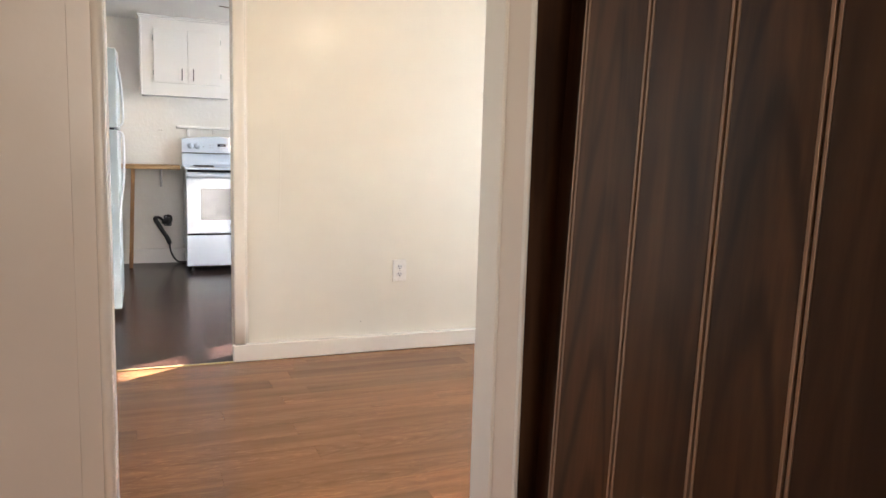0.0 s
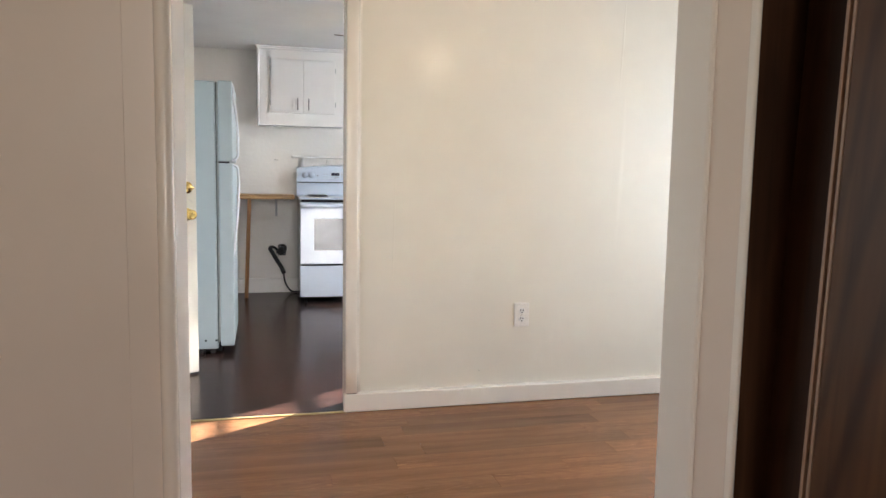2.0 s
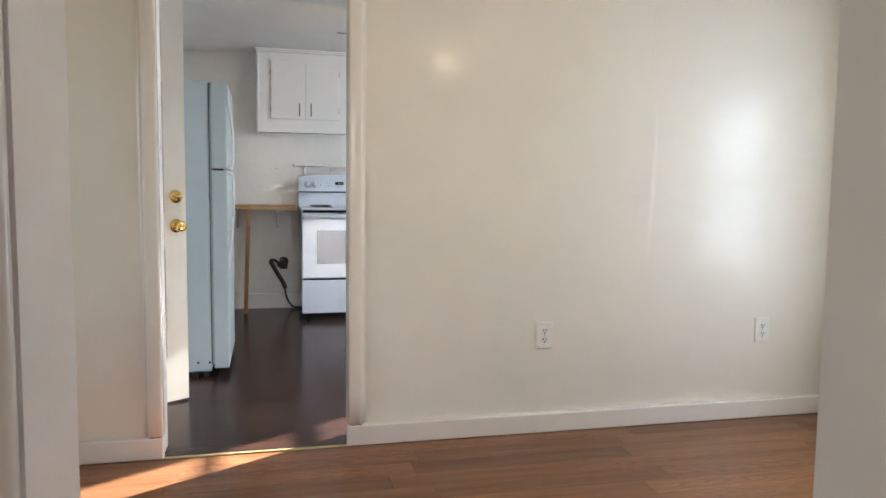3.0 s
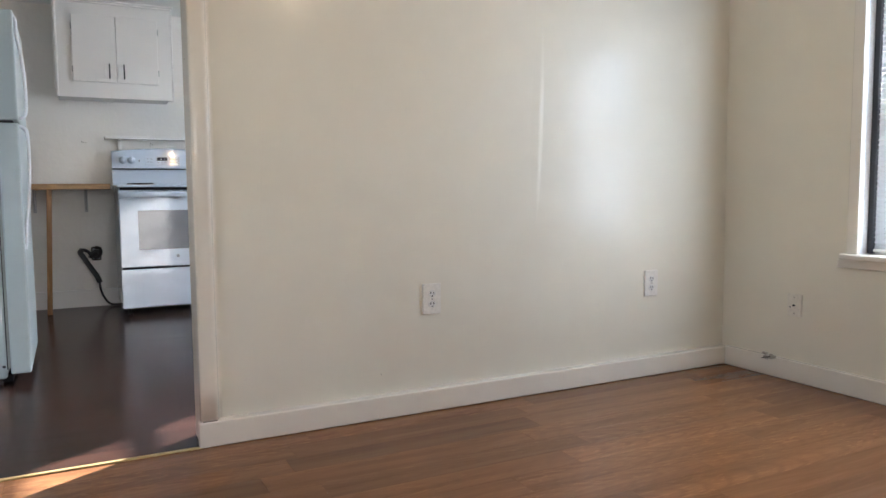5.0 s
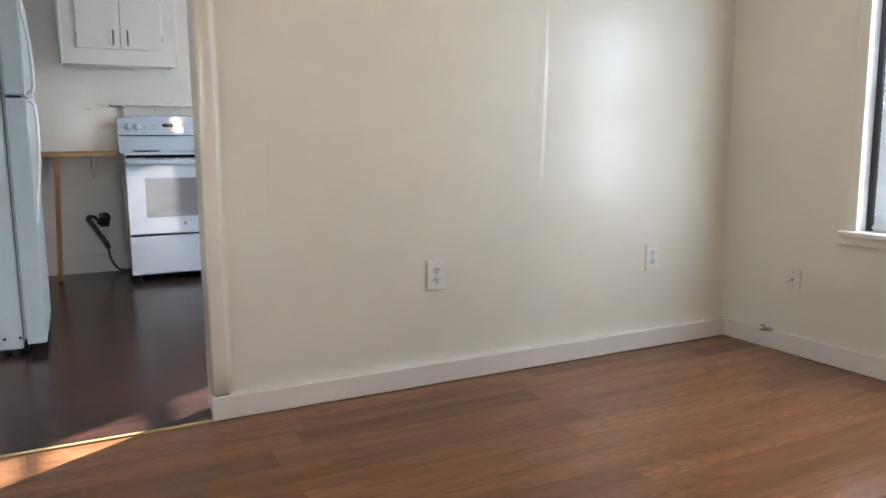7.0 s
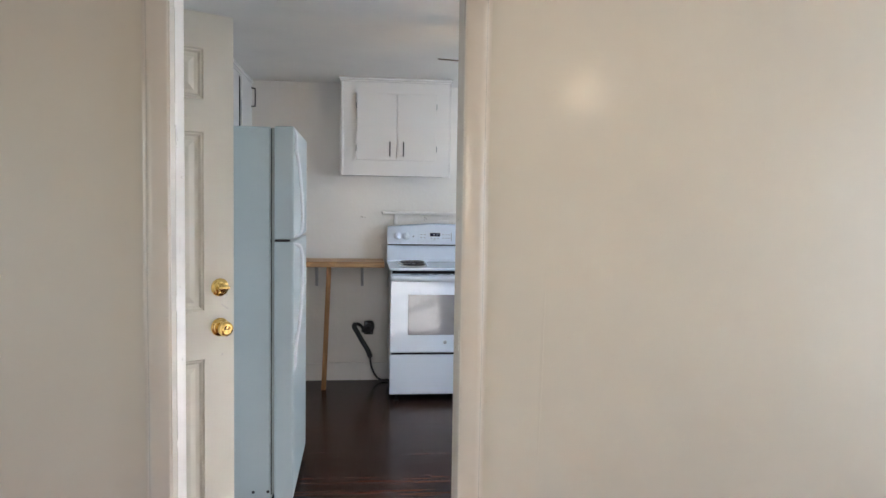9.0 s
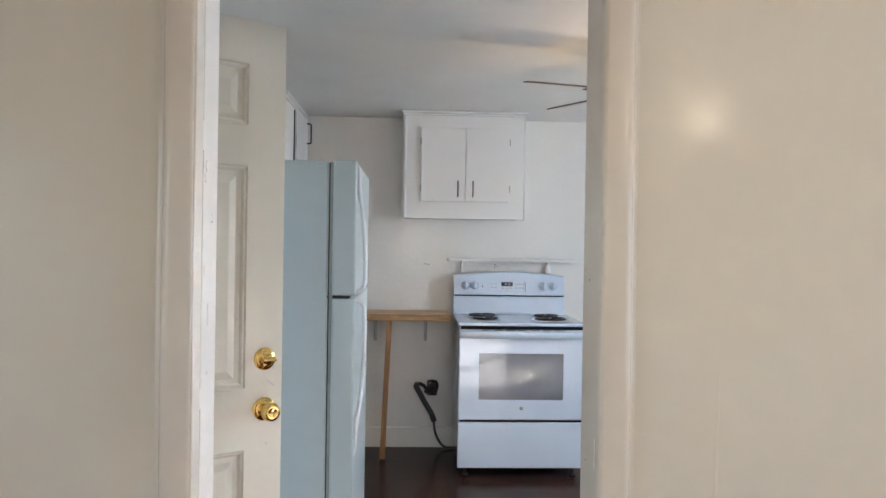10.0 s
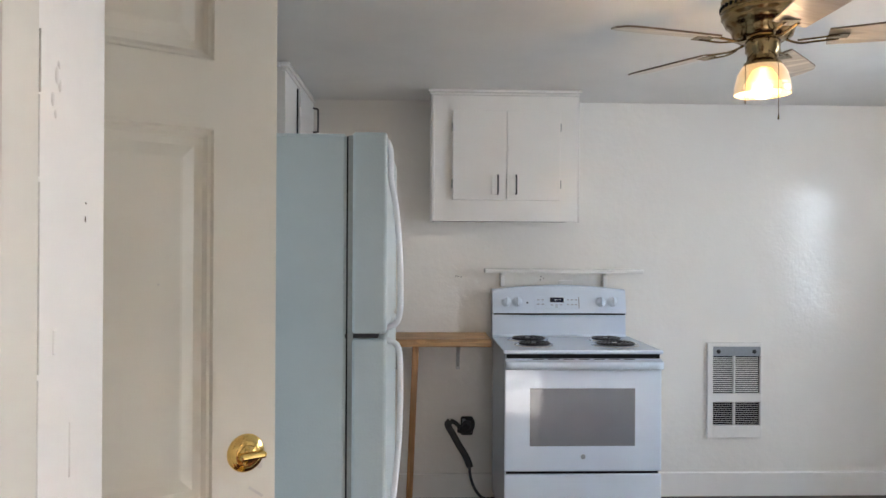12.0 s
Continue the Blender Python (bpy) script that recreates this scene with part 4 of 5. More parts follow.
for k in range(7):
    x = 0.425 + 0.073 * k
    part("vent_slot", boxes((x, x + 0.052, RF - 0.0006, RF + 0.003, 0.8745, 0.8775)), GAP, od)
# cooktop with raised rim
bm = bmesh.new()
box(bm, RX0 - 0.006, RX1 + 0.006, RF - 0.006, RB - 0.05, 0.901, 0.919, 0.007, 3)
top = part("cooktop", bm, ENAMEL, rg)
part("cooktop_shadow_gap", boxes((RX0 + 0.012, RX1 - 0.012, RF - 0.002, RF + 0.02, 0.8805, 0.9008)), GAP, rg)
# back console: side profile with a step, top gently arched
bm = bmesh.new()
n = 20
prev = None
for i in range(n + 1):
    t = i / n
    x = RX0 - 0.002 + (RX1 - RX0 - 0.012) * t
    zt = 1.178 + 0.026 * math.sin(math.pi * t)
    a = [bm.verts.new((x, y, z)) for y, z in ((RB - 0.090, 0.914), (RB - 0.072, 0.930), (RB - 0.060, 1.040), (RB - 0.082, 1.048), (RB - 0.056, zt - 0.012), (RB - 0.048, zt - 0.003), (RB - 0.036, zt), (RB, zt), (RB, 0.90))]
    if prev:
        for k in range(len(a)):
            j = (k + 1) % len(a)
            bm.faces.new((prev[k], prev[j], a[j], a[k])).smooth = k in (4, 5, 6)
    else:
        bm.faces.new(a[::-1])
    prev = a
bm.faces.new(prev)
bmesh.ops.recalc_face_normals(bm, faces=bm.faces)
cons = part("back_console", bm, ENAMEL, rg)
part("console_shadow_gap", boxes((RX0 + 0.006, RX1 - 0.022, RB - 0.0825, RB - 0.070, 1.0395, 1.0460)), GAP, rg)
tilt = math.degrees(math.atan2(0.026, 0.125))
face = Matrix.Translation(((RX0 + RX1) / 2, RB - 0.0715, 1.105)) @ pose(0, 0, 0, -tilt, 0, 0)


def on_console(name, x0, x1, z0, z1, d, material, parent=None, label=""):
    bm = boxes((x0, x1, -d, 0.004, z0, z1), bevel=min(0.001, d * 0.4))
    bm.transform(face)
    return part(name, bm, material, parent or cons, label)


cp = on_console("control_pad", -0.145, 0.105, -0.034, 0.034, 0.0012, ENAMEL, None, "membrane control pad with grey print")
disp = on_console("display", -0.060, 0.016, 0.002, 0.029, 0.0030, DISPLAY, cp, "dark clock display with lit digits")
for x0, x1, z0, z1 in ((-0.034, -0.026, 0.0185, 0.0205), (-0.028, -0.026, 0.0145, 0.0205), (-0.034, -0.026, 0.0135, 0.0155), (-0.034, -0.032, 0.0095, 0.0145), (-0.034, -0.026, 0.0088, 0.0106),
                       (-0.016, -0.014, 0.0088, 0.0205), (-0.008, -0.001, 0.0185, 0.0205), (-0.003, -0.001, 0.0088, 0.0205)):
    on_console("digit_bar", x0, x1, z0, z1, 0.0036, DIGITS, disp)
for x, z in ((-0.125, 0.016), (-0.100, 0.016), (-0.125, -0.008), (-0.100, -0.008), (0.040, 0.016), (0.062, 0.016), (0.084, 0.016), (0.040, -0.010), (0.062, -0.010), (0.084, -0.010), (-0.050, -0.012), (-0.024, -0.012), (0.0, -0.012), (-0.024, -0.024)):
    on_console("pad_print", x - 0.007, x + 0.007, z - 0.0025, z + 0.0025, 0.0024, PRINT, cp)
on_console("pad_edge", 0.098, 0.103, -0.032, 0.033, 0.0024, PRINT, cp)
on_console("indicator", -0.191, -0.182, -0.005, 0.004, 0.002, DARK)
for x in (-0.302, -0.242, 0.222, 0.288):
    bm = bmesh.new()
    lathe(bm, [(0.028, 0.0), (0.027, 0.008), (0.022, 0.011), (0.021, 0.028), (0.019, 0.031), (0, 0.031)], pose(0, 0, 0, 90), 24)
    box(bm, -0.0055, 0.0055, -0.040, -0.022, -0.023, 0.023, 0.002)
    bm.transform(face @ Matrix.Translation((x, 0, 0.004)))
    part("knob", bm, ENAMEL, cons)
# burners
for x, y, r in ((0.462, 7.115, 0.094), (0.460, 6.900, 0.084), (0.878, 7.115, 0.082), (0.870, 6.900, 0.102)):
    bm = bmesh.new()
    lathe(bm, [(r * 0.25, -0.008), (r * 0.9, -0.006), (r * 1.06, 0.003), (r * 1.16, 0.0045), (r * 1.18, 0.0)], Matrix.Translation((x, y, 0.919)), 32)
    bowl = part("drip_bowl", bm, CHROME, top, "shiny chrome drip bowl")
    bm = bmesh.new()
    pts = [(x + (0.020 + (r - 0.022) * k / 110) * math.cos(k * 2 * math.pi * 4.2 / 110), y + (0.020 + (r - 0.022) * k / 110) * math.sin(k * 2 * math.pi * 4.2 / 110), 0.9285) for k in range(111)]
    tube(bm, pts, 0.0048, 6)
    part("coil", bm, COIL, bowl, "blackened spiral burner coil")
    bm = bmesh.new()
    lathe(bm, [(0, 0.934), (0.012, 0.933), (0.014, 0.926)], Matrix.Translation((x, y, 0)), 14)
    part("coil_cap", bm, CHROME, bowl)
for x in (RX0 + 0.05, RX1 - 0.05):
    for y in (RF + 0.06, RB - 0.06):
        bm = bmesh.new()
        lathe(bm, [(0, 0), (0.020, 0), (0.020, 0.012), (0.009, 0.016), (0.009, 0.055), (0, 0.055)], at(x, y), 12)
        part("foot", bm, DARK, rg)

# wall shelf above the range
sh = thing("wall_shelf", at(0.69, 7.32, 1.25), "narrow white-painted shelf on two white brackets above the range", "shelf")
part("board", boxes((0.248, 1.13, 7.262, BACK_Y + 0.002, 1.268, 1.290), bevel=0.003), CAB_PAINT, sh)
for x in (0.352, 0.935):
    part("bracket", boxes((x - 0.012, x + 0.012, 7.29, BACK_Y + 0.001, 1.256, 1.268), (x - 0.012, x + 0.012, 7.345, BACK_Y + 0.001, 1.190, 1.257), bevel=0.003), CAB_PAINT, sh)
wp = thing("wall_cover_plate", at(0.735, BACK_Y, 1.215), "small white cover plate behind the range", "cover plate")
part("plate", boxes((0.675, 0.755, BACK_Y - 0.006, BACK_Y + 0.001, 1.16, 1.226), bevel=0.002), CAB_PAINT, wp)

for x, z in ((0.105, 1.245), (0.122, 1.243), (0.093, 1.247), (0.575, 1.247), (0.588, 1.236), (0.572, 1.228)):
    bm = bmesh.new()
    lathe(bm, [(0, 0.0015), (0.0035, 0.001), (0.004, -0.001)], Matrix.Translation((x, BACK_Y, z)) @ pose(0, 0, 0, 90), 8)
    structure("nail_hole", bm, CAULK, "small dark anchor hole in the kitchen wall", "nail hole")

# pine work board on a leg, with wall brackets
wb = thing("pine_work_board", at(-0.3, 7.2), "plain pine board shelf beside the range on one slanting leg", "work table")
part("tabletop", boxes((-0.95, 0.262, 7.030, BACK_Y - 0.002, 0.890, 0.930), bevel=0.003), PINE, wb)
bm = boxes((-0.017, 0.017, -0.017, 0.017, 0, 0.893), bevel=0.002)
for v in bm.verts:
    v.co.x += -0.149 + 0.017 * v.co.z / 0.45 - 0.017
    v.co.y += 7.078
part("leg", bm, PINE_LEG, wb, "knotty orange-brown pine leg")
for x in (-0.235, 0.105):
    bm = bmesh.new()
    box(bm, x - 0.011, x + 0.011, BACK_Y - 0.004, BACK_Y, 0.72, 0.890)
    box(bm, x - 0.011, x + 0.011, BACK_Y - 0.25, BACK_Y - 0.004, 0.885, 0.890)
    prism(bm, [(x - 0.003, BACK_Y - 0.010, 0.735), (x - 0.003, BACK_Y - 0.005, 0.735), (x - 0.003, BACK_Y - 0.005, 0.884), (x - 0.003, BACK_Y - 0.23, 0.884)], (0.006, 0, 0))
    part("bracket", bm, STEEL, wb, "grey steel shelf bracket")

# range socket with its heavy cord
so = thing("range_outlet", at(0.158, BACK_Y, 0.41), "black surface-mounted range receptacle on the wall", "outlet")
part("box", box(bmesh.new(), 0.122, 0.192, BACK_Y - 0.012, BACK_Y + 0.001, 0.350, 0.455, 0.010, 2), DARK, so)
bm = bmesh.new()
lathe(bm, [(0, 0.022), (0.024, 0.022), (0.027, 0.018), (0.027, 0.008)], Matrix.Translation((0.156, BACK_Y, 0.408)) @ pose(0, 0, 0, 90), 20)
part("face", bm, CORD, so)
part("face_plate", box(bmesh.new(), 0.131, 0.183, BACK_Y - 0.0135, BACK_Y - 0.010, 0.362, 0.444, 0.001), GREY_PANEL, so, "worn grey receptacle face")
pc = thing("range_power_cord", at(0.14, 7.33, 0.0), "thick dark grey range power cord with a large plug", "power cord")
bm = bmesh.new()
tube(bm, curve_through([(0.156, BACK_Y - 0.03, 0.405), (0.130, BACK_Y - 0.05, 0.390), (0.108, BACK_Y - 0.055, 0.395)], 5), 0.024, 12, 0.8)
part("plug", bm, DARK, pc)
bm = bmesh.new()
tube(bm, curve_through([(0.062, BACK_Y - 0.045, 0.440), (0.048, BACK_Y - 0.05, 0.418), (0.072, BACK_Y - 0.055, 0.375), (0.105, BACK_Y - 0.055, 0.315), (0.150, BACK_Y - 0.05, 0.240), (0.172, BACK_Y - 0.05, 0.185)], 6), 0.029, 12, 0.6)
part("cord_sleeve", bm, CORD, pc, "doubled flat cord bundle")
bm = bmesh.new()
tube(bm, curve_through([(0.170, BACK_Y - 0.05, 0.190), (0.178, BACK_Y - 0.05, 0.12), (0.205, BACK_Y - 0.055, 0.055), (0.245, BACK_Y - 0.07, 0.016), (0.31, BACK_Y - 0.06, 0.010)], 6), 0.008, 10)
part("cable", bm, CORD, pc)
bm = bmesh.new()
tube(bm, curve_through([(0.062, BACK_Y - 0.04, 0.440), (0.095, BACK_Y - 0.045, 0.425), (0.125, BACK_Y - 0.05, 0.395), (0.156, BACK_Y - 0.045, 0.375), (0.185, BACK_Y - 0.04, 0.40), (0.184, BACK_Y - 0.035, 0.44), (0.150, BACK_Y - 0.03, 0.452)], 5), 0.012, 10)
part("cable_loop", bm, DARK, pc)


def wall_cabinet(m, w, d, h, doors, label, crown=True):
    """A face-framed cabinet; local x across, front at y = 0 facing -y, z up."""
    c = thing("wall_cabinet", m, label, "cabinet")
    part("body", boxes((0, w, 0.018, d, 0, h), bevel=0.002), CAB_PAINT, c, local=True)
    xa, xb, za_, zb_ = doors
    part("face_frame", boxes((-0.004, xa + 0.012, 0, 0.019, -0.006, h), (xb - 0.012, w + 0.004, 0, 0.019, -0.006, h), (xa + 0.012, xb - 0.012, 0, 0.019, -0.006, za_ + 0.012), (xa + 0.012, xb - 0.012, 0, 0.019, zb_ - 0.012, h)), CAB_PAINT, c, local=True)
    part("side_trim", boxes((w - 0.004, w + 0.016, 0.004, 0.022, -0.010, h), bevel=0.004), CAB_PAINT, c, local=True)
    part("side_trim", boxes((-0.010, 0.006, -0.005, 0.018, -0.006, h), bevel=0.003), CAB_PAINT, c, local=True)
    for x in (-0.0125, w + 0.019):
        bm = bmesh.new()
        tube(bm, [(x, 0.008, -0.010), (x, 0.008, h / 2), (x, 0.008, h - 0.02)], 0.006, 10)
        part("corner_bead", bm, CAB_PAINT, c, local=True)
    if crown:
        part("crown_strip", boxes((-0.028, w + 0.032, -0.026, 0.02, h - 0.016, h - 0.001), (-0.020, w + 0.024, -0.016, 0.02, h - 0.030, h - 0.0165), bevel=0.004), CAB_PAINT, c, local=True)
    xm = (xa + xb) / 2
    for side, x0, x1 in ((-1, xa, xm - 0.0015), (1, xm + 0.0015, xb)):
        dd = part("cabinet_door", box(bmesh.new(), x0, x1, -0.019, -0.0005, za_, zb_, 0.003, 2), CAB_PAINT, c, local=True)
        hx = xm + side * 0.048
        bm = bmesh.new()
        z0, z1 = za_ + 0.032, za_ + 0.130
        tube(bm, curve_through([(hx, -0.018, z0), (hx, -0.040, z0 + 0.002), (hx, -0.045, z0 + 0.010), (hx, -0.046, (z0 + z1) / 2), (hx, -0.045, z1 - 0.010), (hx, -0.040, z1 - 0.002), (hx, -0.018, z1)], 4), 0.0048, 8)
        part("handle", bm, PULL, dd, "dark wire pull", local=True)
        # shadow of the pull on the door, laid on as a thin patch
        part("pull_shade", boxes((hx - 0.032, hx - 0.003, -0.0215, -0.0188, z0 - 0.003, z1 + 0.003), bevel=0.001), PULL_SHADE, dd, "thin patch painted as the pull's shadow", local=True)
        ex = x0 if side < 0 else x1
        for z in (za_ + 0.085, zb_ - 0.085):
            bm = boxes((ex - 0.006, ex + 0.006, -0.014, 0.0, z - 0.022, z + 0.022), bevel=0.002)
            part("hinge", bm, SEAL, dd, "thin grey butt hinge", local=True)
    return c


wall_cabinet(at(-0.044, 7.075, 1.552), 0.748, 0.297, 0.684, (0.100, 0.666, 0.104, 0.573), "white-painted two-door wall cabinet with dark pulls, up to the ceiling")
# cabinet above the refrigerator: one door with its hinges towards the room
over = thing("wall_cabinet", at(-0.723, 7.365, 1.72, 90) @ at(-0.81, 0, 0), "white-painted single-door wall cabinet above the refrigerator", "cabinet")
part("body", boxes((0, 0.805, 0.018, 0.364, 0, 0.514), bevel=0.002), CAB_PAINT, over, local=True)
part("face_frame", boxes((-0.004, 0.325, 0, 0.019, -0.006, 0.512), (0.760, 0.808, 0, 0.019, -0.006, 0.512), (0.325, 0.760, 0, 0.019, -0.006, 0.06), (0.325, 0.760, 0, 0.019, 0.472, 0.512)), CAB_PAINT, over, local=True)
part("crown_strip", boxes((-0.022, 0.806, -0.022, 0.02, 0.490, 0.513), (-0.016, 0.806, -0.012, 0.02, 0.476, 0.491), bevel=0.005), CAB_PAINT, over, local=True)
part("crown_return", boxes((-0.022, -0.0045, 0.021, 0.362, 0.490, 0.513), bevel=0.005), CAB_PAINT, over, local=True)
od2 = part("cabinet_door", box(bmesh.new(), 0.320, 0.765, -0.019, -0.0005, 0.048, 0.468, 0.003, 2), CAB_PAINT, over, local=True)
part("door_gap", boxes((0.306, 0.319, -0.006, 0.002, 0.05, 0.462)), GAP, over, local=True)
for zz in (0.12, 0.345):
    bm = bmesh.new()
    lathe(bm, [(0, -0.028), (0.0065, -0.026), (0.0065, 0.026), (0, 0.028)], Matrix.Translation((0.312, -0.014, zz)), 10)
    box(bm, 0.316, 0.345, -0.0215, -0.0185, zz - 0.020, zz + 0.020, 0.001)
    part("hinge", bm, CAB_PAINT, od2, local=True)
bm = bmesh.new()
tube(bm, curve_through([(0.722, -0.018, 0.315), (0.722, -0.042, 0.318), (0.722, -0.047, 0.33), (0.722, -0.047, 0.43), (0.722, -0.042, 0.444), (0.722, -0.018, 0.448)], 4), 0.0055, 8)
part("handle", bm, PULL, od2, "dark wire pull", local=True)

# wall heater
ht = thing("wall_heater", at(1.685, BACK_Y, 0.6), "white recessed electric wall heater with louvred grille", "heater")
HX0, HX1, HZ0, HZ1 = 1.528, 1.843, 0.332, 0.872
hy = BACK_Y - 0.022
part("frame", boxes((HX0, HX0 + 0.030, hy, BACK_Y + 0.002, HZ0, HZ1), (HX1 - 0.012, HX1, hy, BACK_Y + 0.002, HZ0, HZ1), (HX0 + 0.030, HX1 - 0.012, hy, BACK_Y + 0.002, HZ0, 0.402), (HX0 + 0.030, HX1 - 0.012, hy, BACK_Y + 0.002, 0.536, 0.586), (HX0 + 0.030, HX1 - 0.012, hy, BACK_Y + 0.002, 0.852, HZ1),
                    (1.676, 1.688, hy, BACK_Y - 0.003, 0.402, 0.536), (1.676, 1.688, hy, BACK_Y - 0.003, 0.586, 0.799), bevel=0.001), CAB_PAINT, ht)
part("backing", boxes((HX0 + 0.02, HX1 - 0.01, BACK_Y - 0.005, BACK_Y - 0.001, 0.39, 0.85)), GAP, ht)
ctl = part("control_strip", boxes((HX0 + 0.030, HX1 - 0.012, hy - 0.002, hy + 0.006, 0.798, 0.852)), GREY_PANEL, ht, "grey control strip with two screws")
for x in (HX0 + 0.060, HX1 - 0.048):
    bm = bmesh.new()
    lathe(bm, [(0, 0.008), (0.009, 0.007), (0.012, 0.002), (0.012, 0)], Matrix.Translation((x, hy - 0.002, 0.824)) @ pose(0, 0, 0, 90), 14)
    part("knob", bm, DARK, ctl)
slat = boxes((-0.064, 0.064, -0.0032, 0.0032, -0.0010, 0.0010))
slat.transform(pose(0, 0, 0, 32))
lou = mesh_of("louvre", slat, CAB_PAINT)
slat = boxes((-0.064, 0.064, -0.0018, 0.0018, -0.0007, 0.0007))
lou_thin = mesh_of("louvre", slat, CAB_PAINT)
for cx in (1.617, 1.757):
    for z0, z1 in ((0.402, 0.536), (0.590, 0.796)):
        z = z0 + 0.006
        while z < z1 - 0.002:
            o = new("louvre", lou if z0 > 0.5 else lou_thin)
            o.parent = ht
            o.location = (cx - 1.685, hy + 0.008 - BACK_Y, z - 0.6)
            z += 0.0112

# ceiling fan with light
FX, FY = 0.962, 5.522
fan = thing("ceiling_fan", at(FX, FY, CEIL_Z), "antique brass ceiling fan with five blades and lit shade", "ceiling fan")
bm = bmesh.new()
lathe(bm, [(0, 0), (0.098, 0), (0.104, -0.008), (0.104, -0.022), (0.118, -0.030), (0.125, -0.046), (0.125, -0.058), (0.119, -0.061), (0.125, -0.064), (0.126, -0.084), (0.119, -0.087), (0.125, -0.090), (0.124, -0.104), (0.116, -0.108), (0.118, -0.114), (0.110, -0.130), (0.100, -0.136), (0.094, -0.150), (0.088, -0.170), (0.066, -0.182), (0, -0.182)], None, 40)
motor = part("motor_housing", bm, OLD_BRASS, fan, "antique brass ringed motor housing", local=True)
for k in range(40):
    a = 2 * math.pi * k / 40
    bm = boxes((-0.003, 0.003, -0.0035, 0.001, -0.006, 0.006))
    bm.transform(pose(0, 0, -0.074, 0, 0, math.degrees(a) + 90) @ Matrix.Translation((0, -0.1255, 0)))
    part("vent_slot", bm, GAP, motor, local=True)
bm = bmesh.new()
lathe(bm, [(0.052, -0.180), (0.052, -0.215), (0.046, -0.220), (0.046, -0.244), (0.056, -0.250), (0.058, -0.262), (0, -0.262)], None, 28)
part("switch_housing", bm, OLD_BRASS, fan, local=True)
bm = bmesh.new()
outer = [(0.044, -0.250), (0.060, -0.262), (0.073, -0.284), (0.081, -0.318), (0.084, -0.348), (0.0825, -0.348), (0.079, -0.318), (0.071, -0.287), (0.058, -0.266)]
n = 64
rings = [[bm.verts.new(((r + (0.0014 if k % 2 else 0)) * math.cos(2 * math.pi * k / n), (r + (0.0014 if k % 2 else 0)) * math.sin(2 * math.pi * k / n), z)) for k in range(n)] for r, z in outer]
for a, b in zip(rings, rings[1:]):
    for k in range(n):
        bm.faces.new((a[k], a[(k + 1) % n], b[(k + 1) % n], b[k])).smooth = True
part("shade", bm, SHADE_GLASS, fan, "ribbed amber glass bell shade, lit", local=True).visible_shadow = False
bm = bmesh.new()
lathe(bm, [(0.014, -0.262), (0.015, -0.285), (0.028, -0.318), (0.030, -0.338), (0.021, -0.358), (0, -0.364)], None, 20)
part("bulb", bm, BULB_GLOW, fan, local=True).visible_shadow = False
for dx, dy, z1 in ((-0.078, -0.050, -0.375), (0.004, -0.095, -0.43)):
    bm = bmesh.new()
    tube(bm, curve_through([(dx * 0.55, dy * 0.55, -0.225), (dx * 0.95, dy * 0.95, -0.262), (dx, dy, -0.33), (dx, dy, z1)], 5), 0.0011, 6)
    lathe(bm, [(0, z1 - 0.016), (0.003, z1 - 0.012), (0.002, z1), (0, z1 + 0.002)], Matrix.Translation((dx, dy, 0)), 8)
    part("pull_chain", bm, OLD_BRASS, fan, local=True)
for k in range(5):
    rot = pose(0, 0, -0.190, 0, 0, 122 + 72 * k)
    bm = bmesh.new()
    tube(bm, curve_through([(0.060, 0, 0.012), (0.105, 0.012, -0.002), (0.150, 0.016, 0.0), (0.215, 0.020, 0.003)], 5), 0.006, 8, 0.6)
    tube(bm, curve_through([(0.100, -0.006, 0.002), (0.145, -0.022, 0.0), (0.215, -0.022, 0.003)], 5), 0.005, 8, 0.6)
    box(bm, 0.180, 0.240, -0.034, 0.034, 0.002, 0.005, 0.002)
    bm.transform(rot)
    iron = part("blade_iron", bm, OLD_BRASS, fan, local=True)
    bm = bmesh.new()
    pts = [(0.185, -0.048), (0.36, -0.058), (0.475, -0.062), (0.507, -0.050), (0.518, 0.0), (0.507, 0.050), (0.475, 0.062), (0.36, 0.058), (0.185, 0.048)]
    prism(bm, [(x, y, 0.005) for x, y in pts], (0, 0, 0.006))
    bm.transform(rot @ pose(0, 0, 0, -12))
    blade = part("blade", bm, BLADE_FACE, iron, "pale fan blade with a dark edge band", local=True)
    blade.data.materials.append(BLADE_TOP)
    for f in blade.data.polygons:
        f.material_index = 1 if len(f.vertices) == 4 else 0

# ---- planks: hall panelling and the floors ----
hall_panel = bpy.data.objects["wall_hall_right"]
ORIGIN[hall_panel] = Matrix.Identity(4)
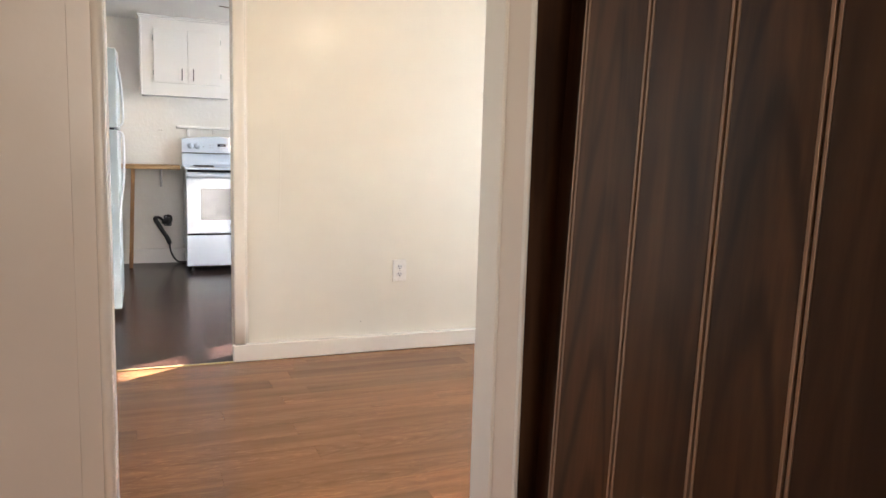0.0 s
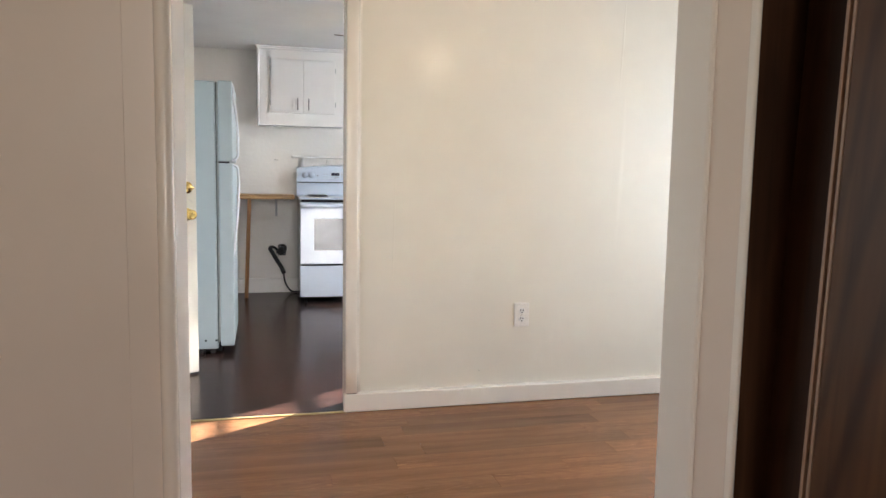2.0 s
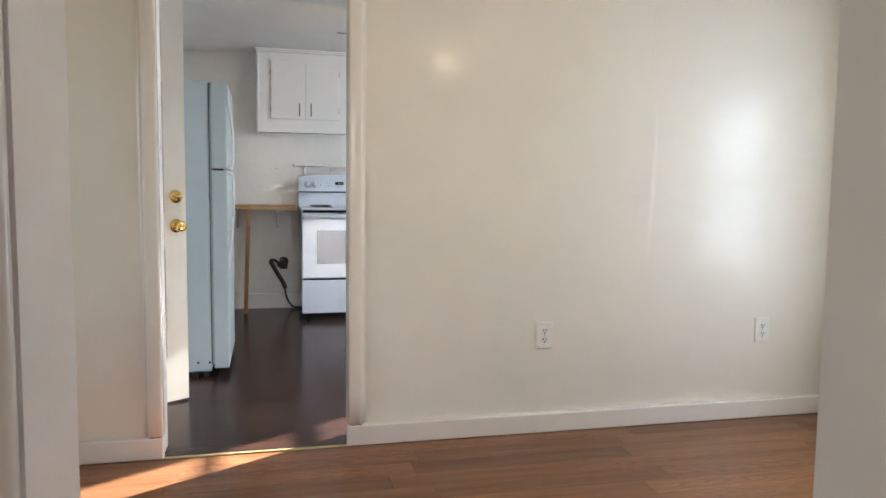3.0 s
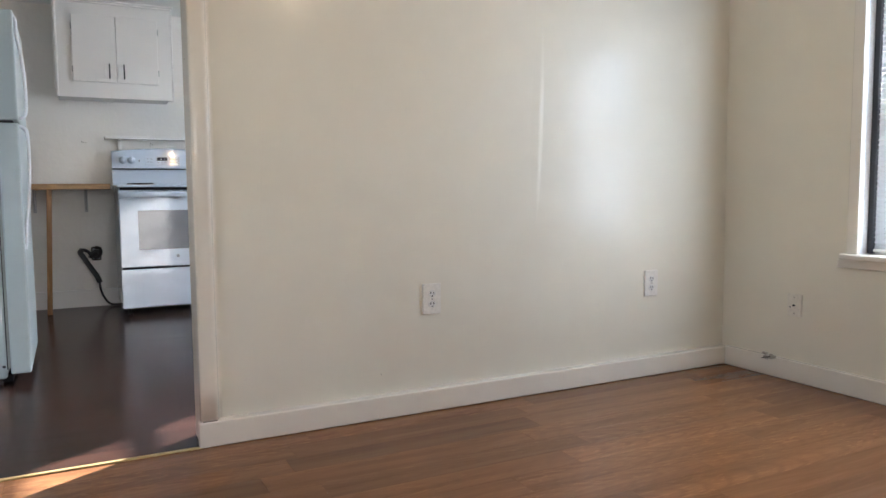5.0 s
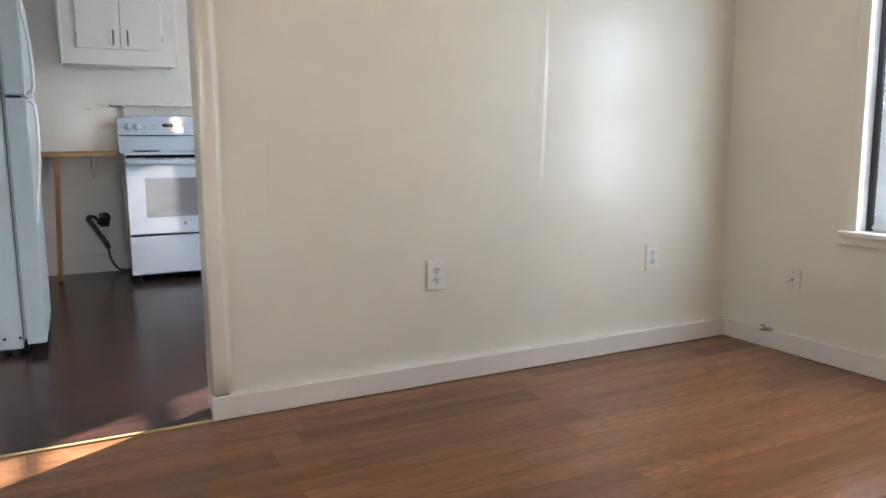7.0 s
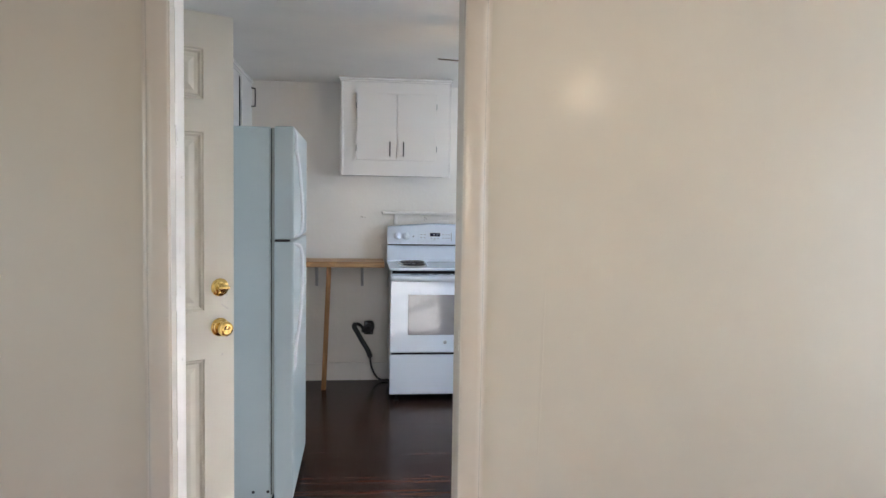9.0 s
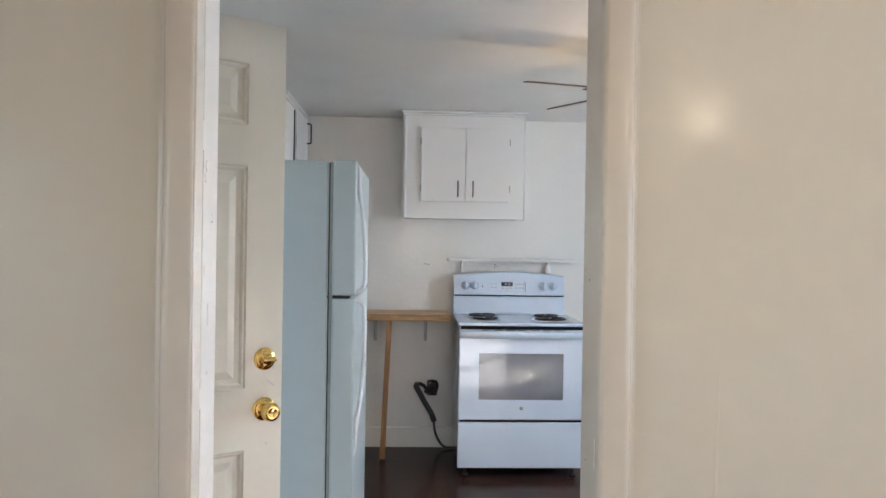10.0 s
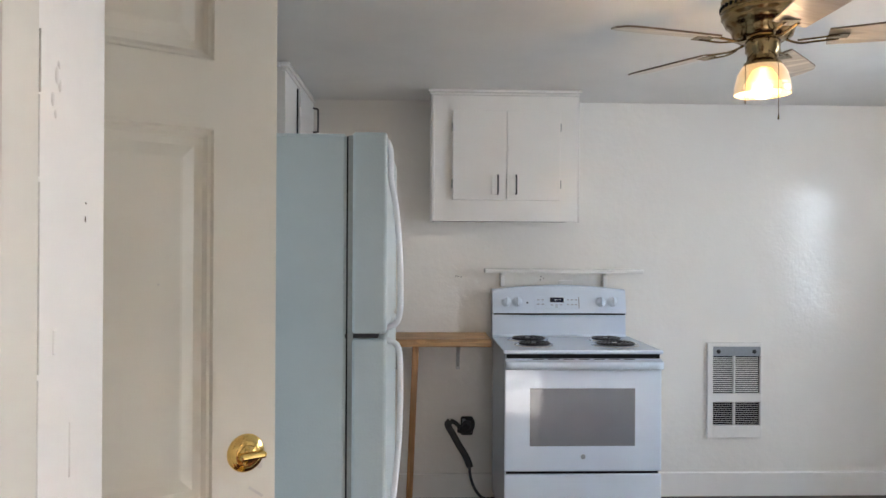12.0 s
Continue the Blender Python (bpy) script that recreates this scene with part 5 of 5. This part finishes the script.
# the panelling leans out at the top
LEAN_X = (CEIL_Z / 2 - 0.95) * math.tan(radians(1.9))
edges_y = [1.190, 1.065, 0.900, 0.735, 0.590, 0.42, 0.29, 0.10, -0.06, -0.22, -0.33, -0.52, -0.68, -0.84, -0.98, -1.16, -1.30, -1.48, -1.64, -1.80, -2.0]
for k, (y1, y0) in enumerate(zip(edges_y, edges_y[1:])):
    bm = boxes((-0.006, 0.006, -(y1 - y0) / 2 + 0.0078, (y1 - y0) / 2 - 0.0078, -CEIL_Z / 2, CEIL_Z / 2), bevel=0.0015)
    box(bm, 0.007, 0.012, -(y1 - y0) / 2, (y1 - y0) / 2, -CEIL_Z / 2, CEIL_Z / 2)
    # the first plank takes the wood with the corner's shade in its colour
    o = new("panel_plank", mesh_of("panel_plank", bm, PANEL if k else PANEL_SHADED))
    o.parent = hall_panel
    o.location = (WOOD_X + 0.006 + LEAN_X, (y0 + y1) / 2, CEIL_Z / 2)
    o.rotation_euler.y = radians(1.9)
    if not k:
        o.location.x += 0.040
bm = boxes((-0.0032, 0.0035, -0.0024, 0.0024, -CEIL_Z / 2, CEIL_Z / 2), bevel=0.0006)
bead = mesh_of("groove_bead", bm, GROOVE)
for y in edges_y[1:-1]:
    for dy in (-0.0052, 0.0052):
        o = new("groove_bead", bead)
        o.parent = hall_panel
        o.location = (WOOD_X + 0.003 + LEAN_X, y + dy, CEIL_Z / 2)
        o.rotation_euler.y = radians(1.9)


def plank_floor(parent, x0, x1, y0, y1, wide, long, material, seed):
    r = random.Random(seed)
    me = mesh_of("floor_plank", boxes((-long / 2 + 0.0002, long / 2 - 0.0002, -wide / 2 + 0.0002, wide / 2 - 0.0002, -0.008, 0.0), bevel=0.0004), material)
    cut = {}
    y = y1 - wide / 2
    while y > y0 + wide * 0.4:
        x = x0 - r.uniform(0, long * 0.8)
        while x < x1:
            a, b = max(x, x0), min(x + long, x1)
            if b - a > 0.05:
                if b - a > long - 1e-6:
                    data, c = me, (a + b) / 2
                else:
                    key = round(b - a, 3)
                    if key not in cut:
                        cut[key] = mesh_of("floor_plank", boxes((-key / 2 + 0.0002, key / 2 - 0.0002, -wide / 2 + 0.0002, wide / 2 - 0.0002, -0.008, 0.0), bevel=0.0004), material)
                    data, c = cut[key], (a + b) / 2
                o = new("floor_plank", data)
                o.parent = parent
                o.location = (c, y, 0)
            x += long
        y -= wide


plank_floor(floor_front, -1.6, 2.84, 1.257, 3.735, 0.118, 0.92, OAK, 5)
plank_floor(floor_front, -0.86, 0.64, -1.98, 1.257, 0.118, 0.92, OAK, 6)
plank_floor(floor_kitchen, -1.09, KIT_X, 3.740, 3.740 + 31 * 0.118, 0.118, 0.92, WALNUT, 8)
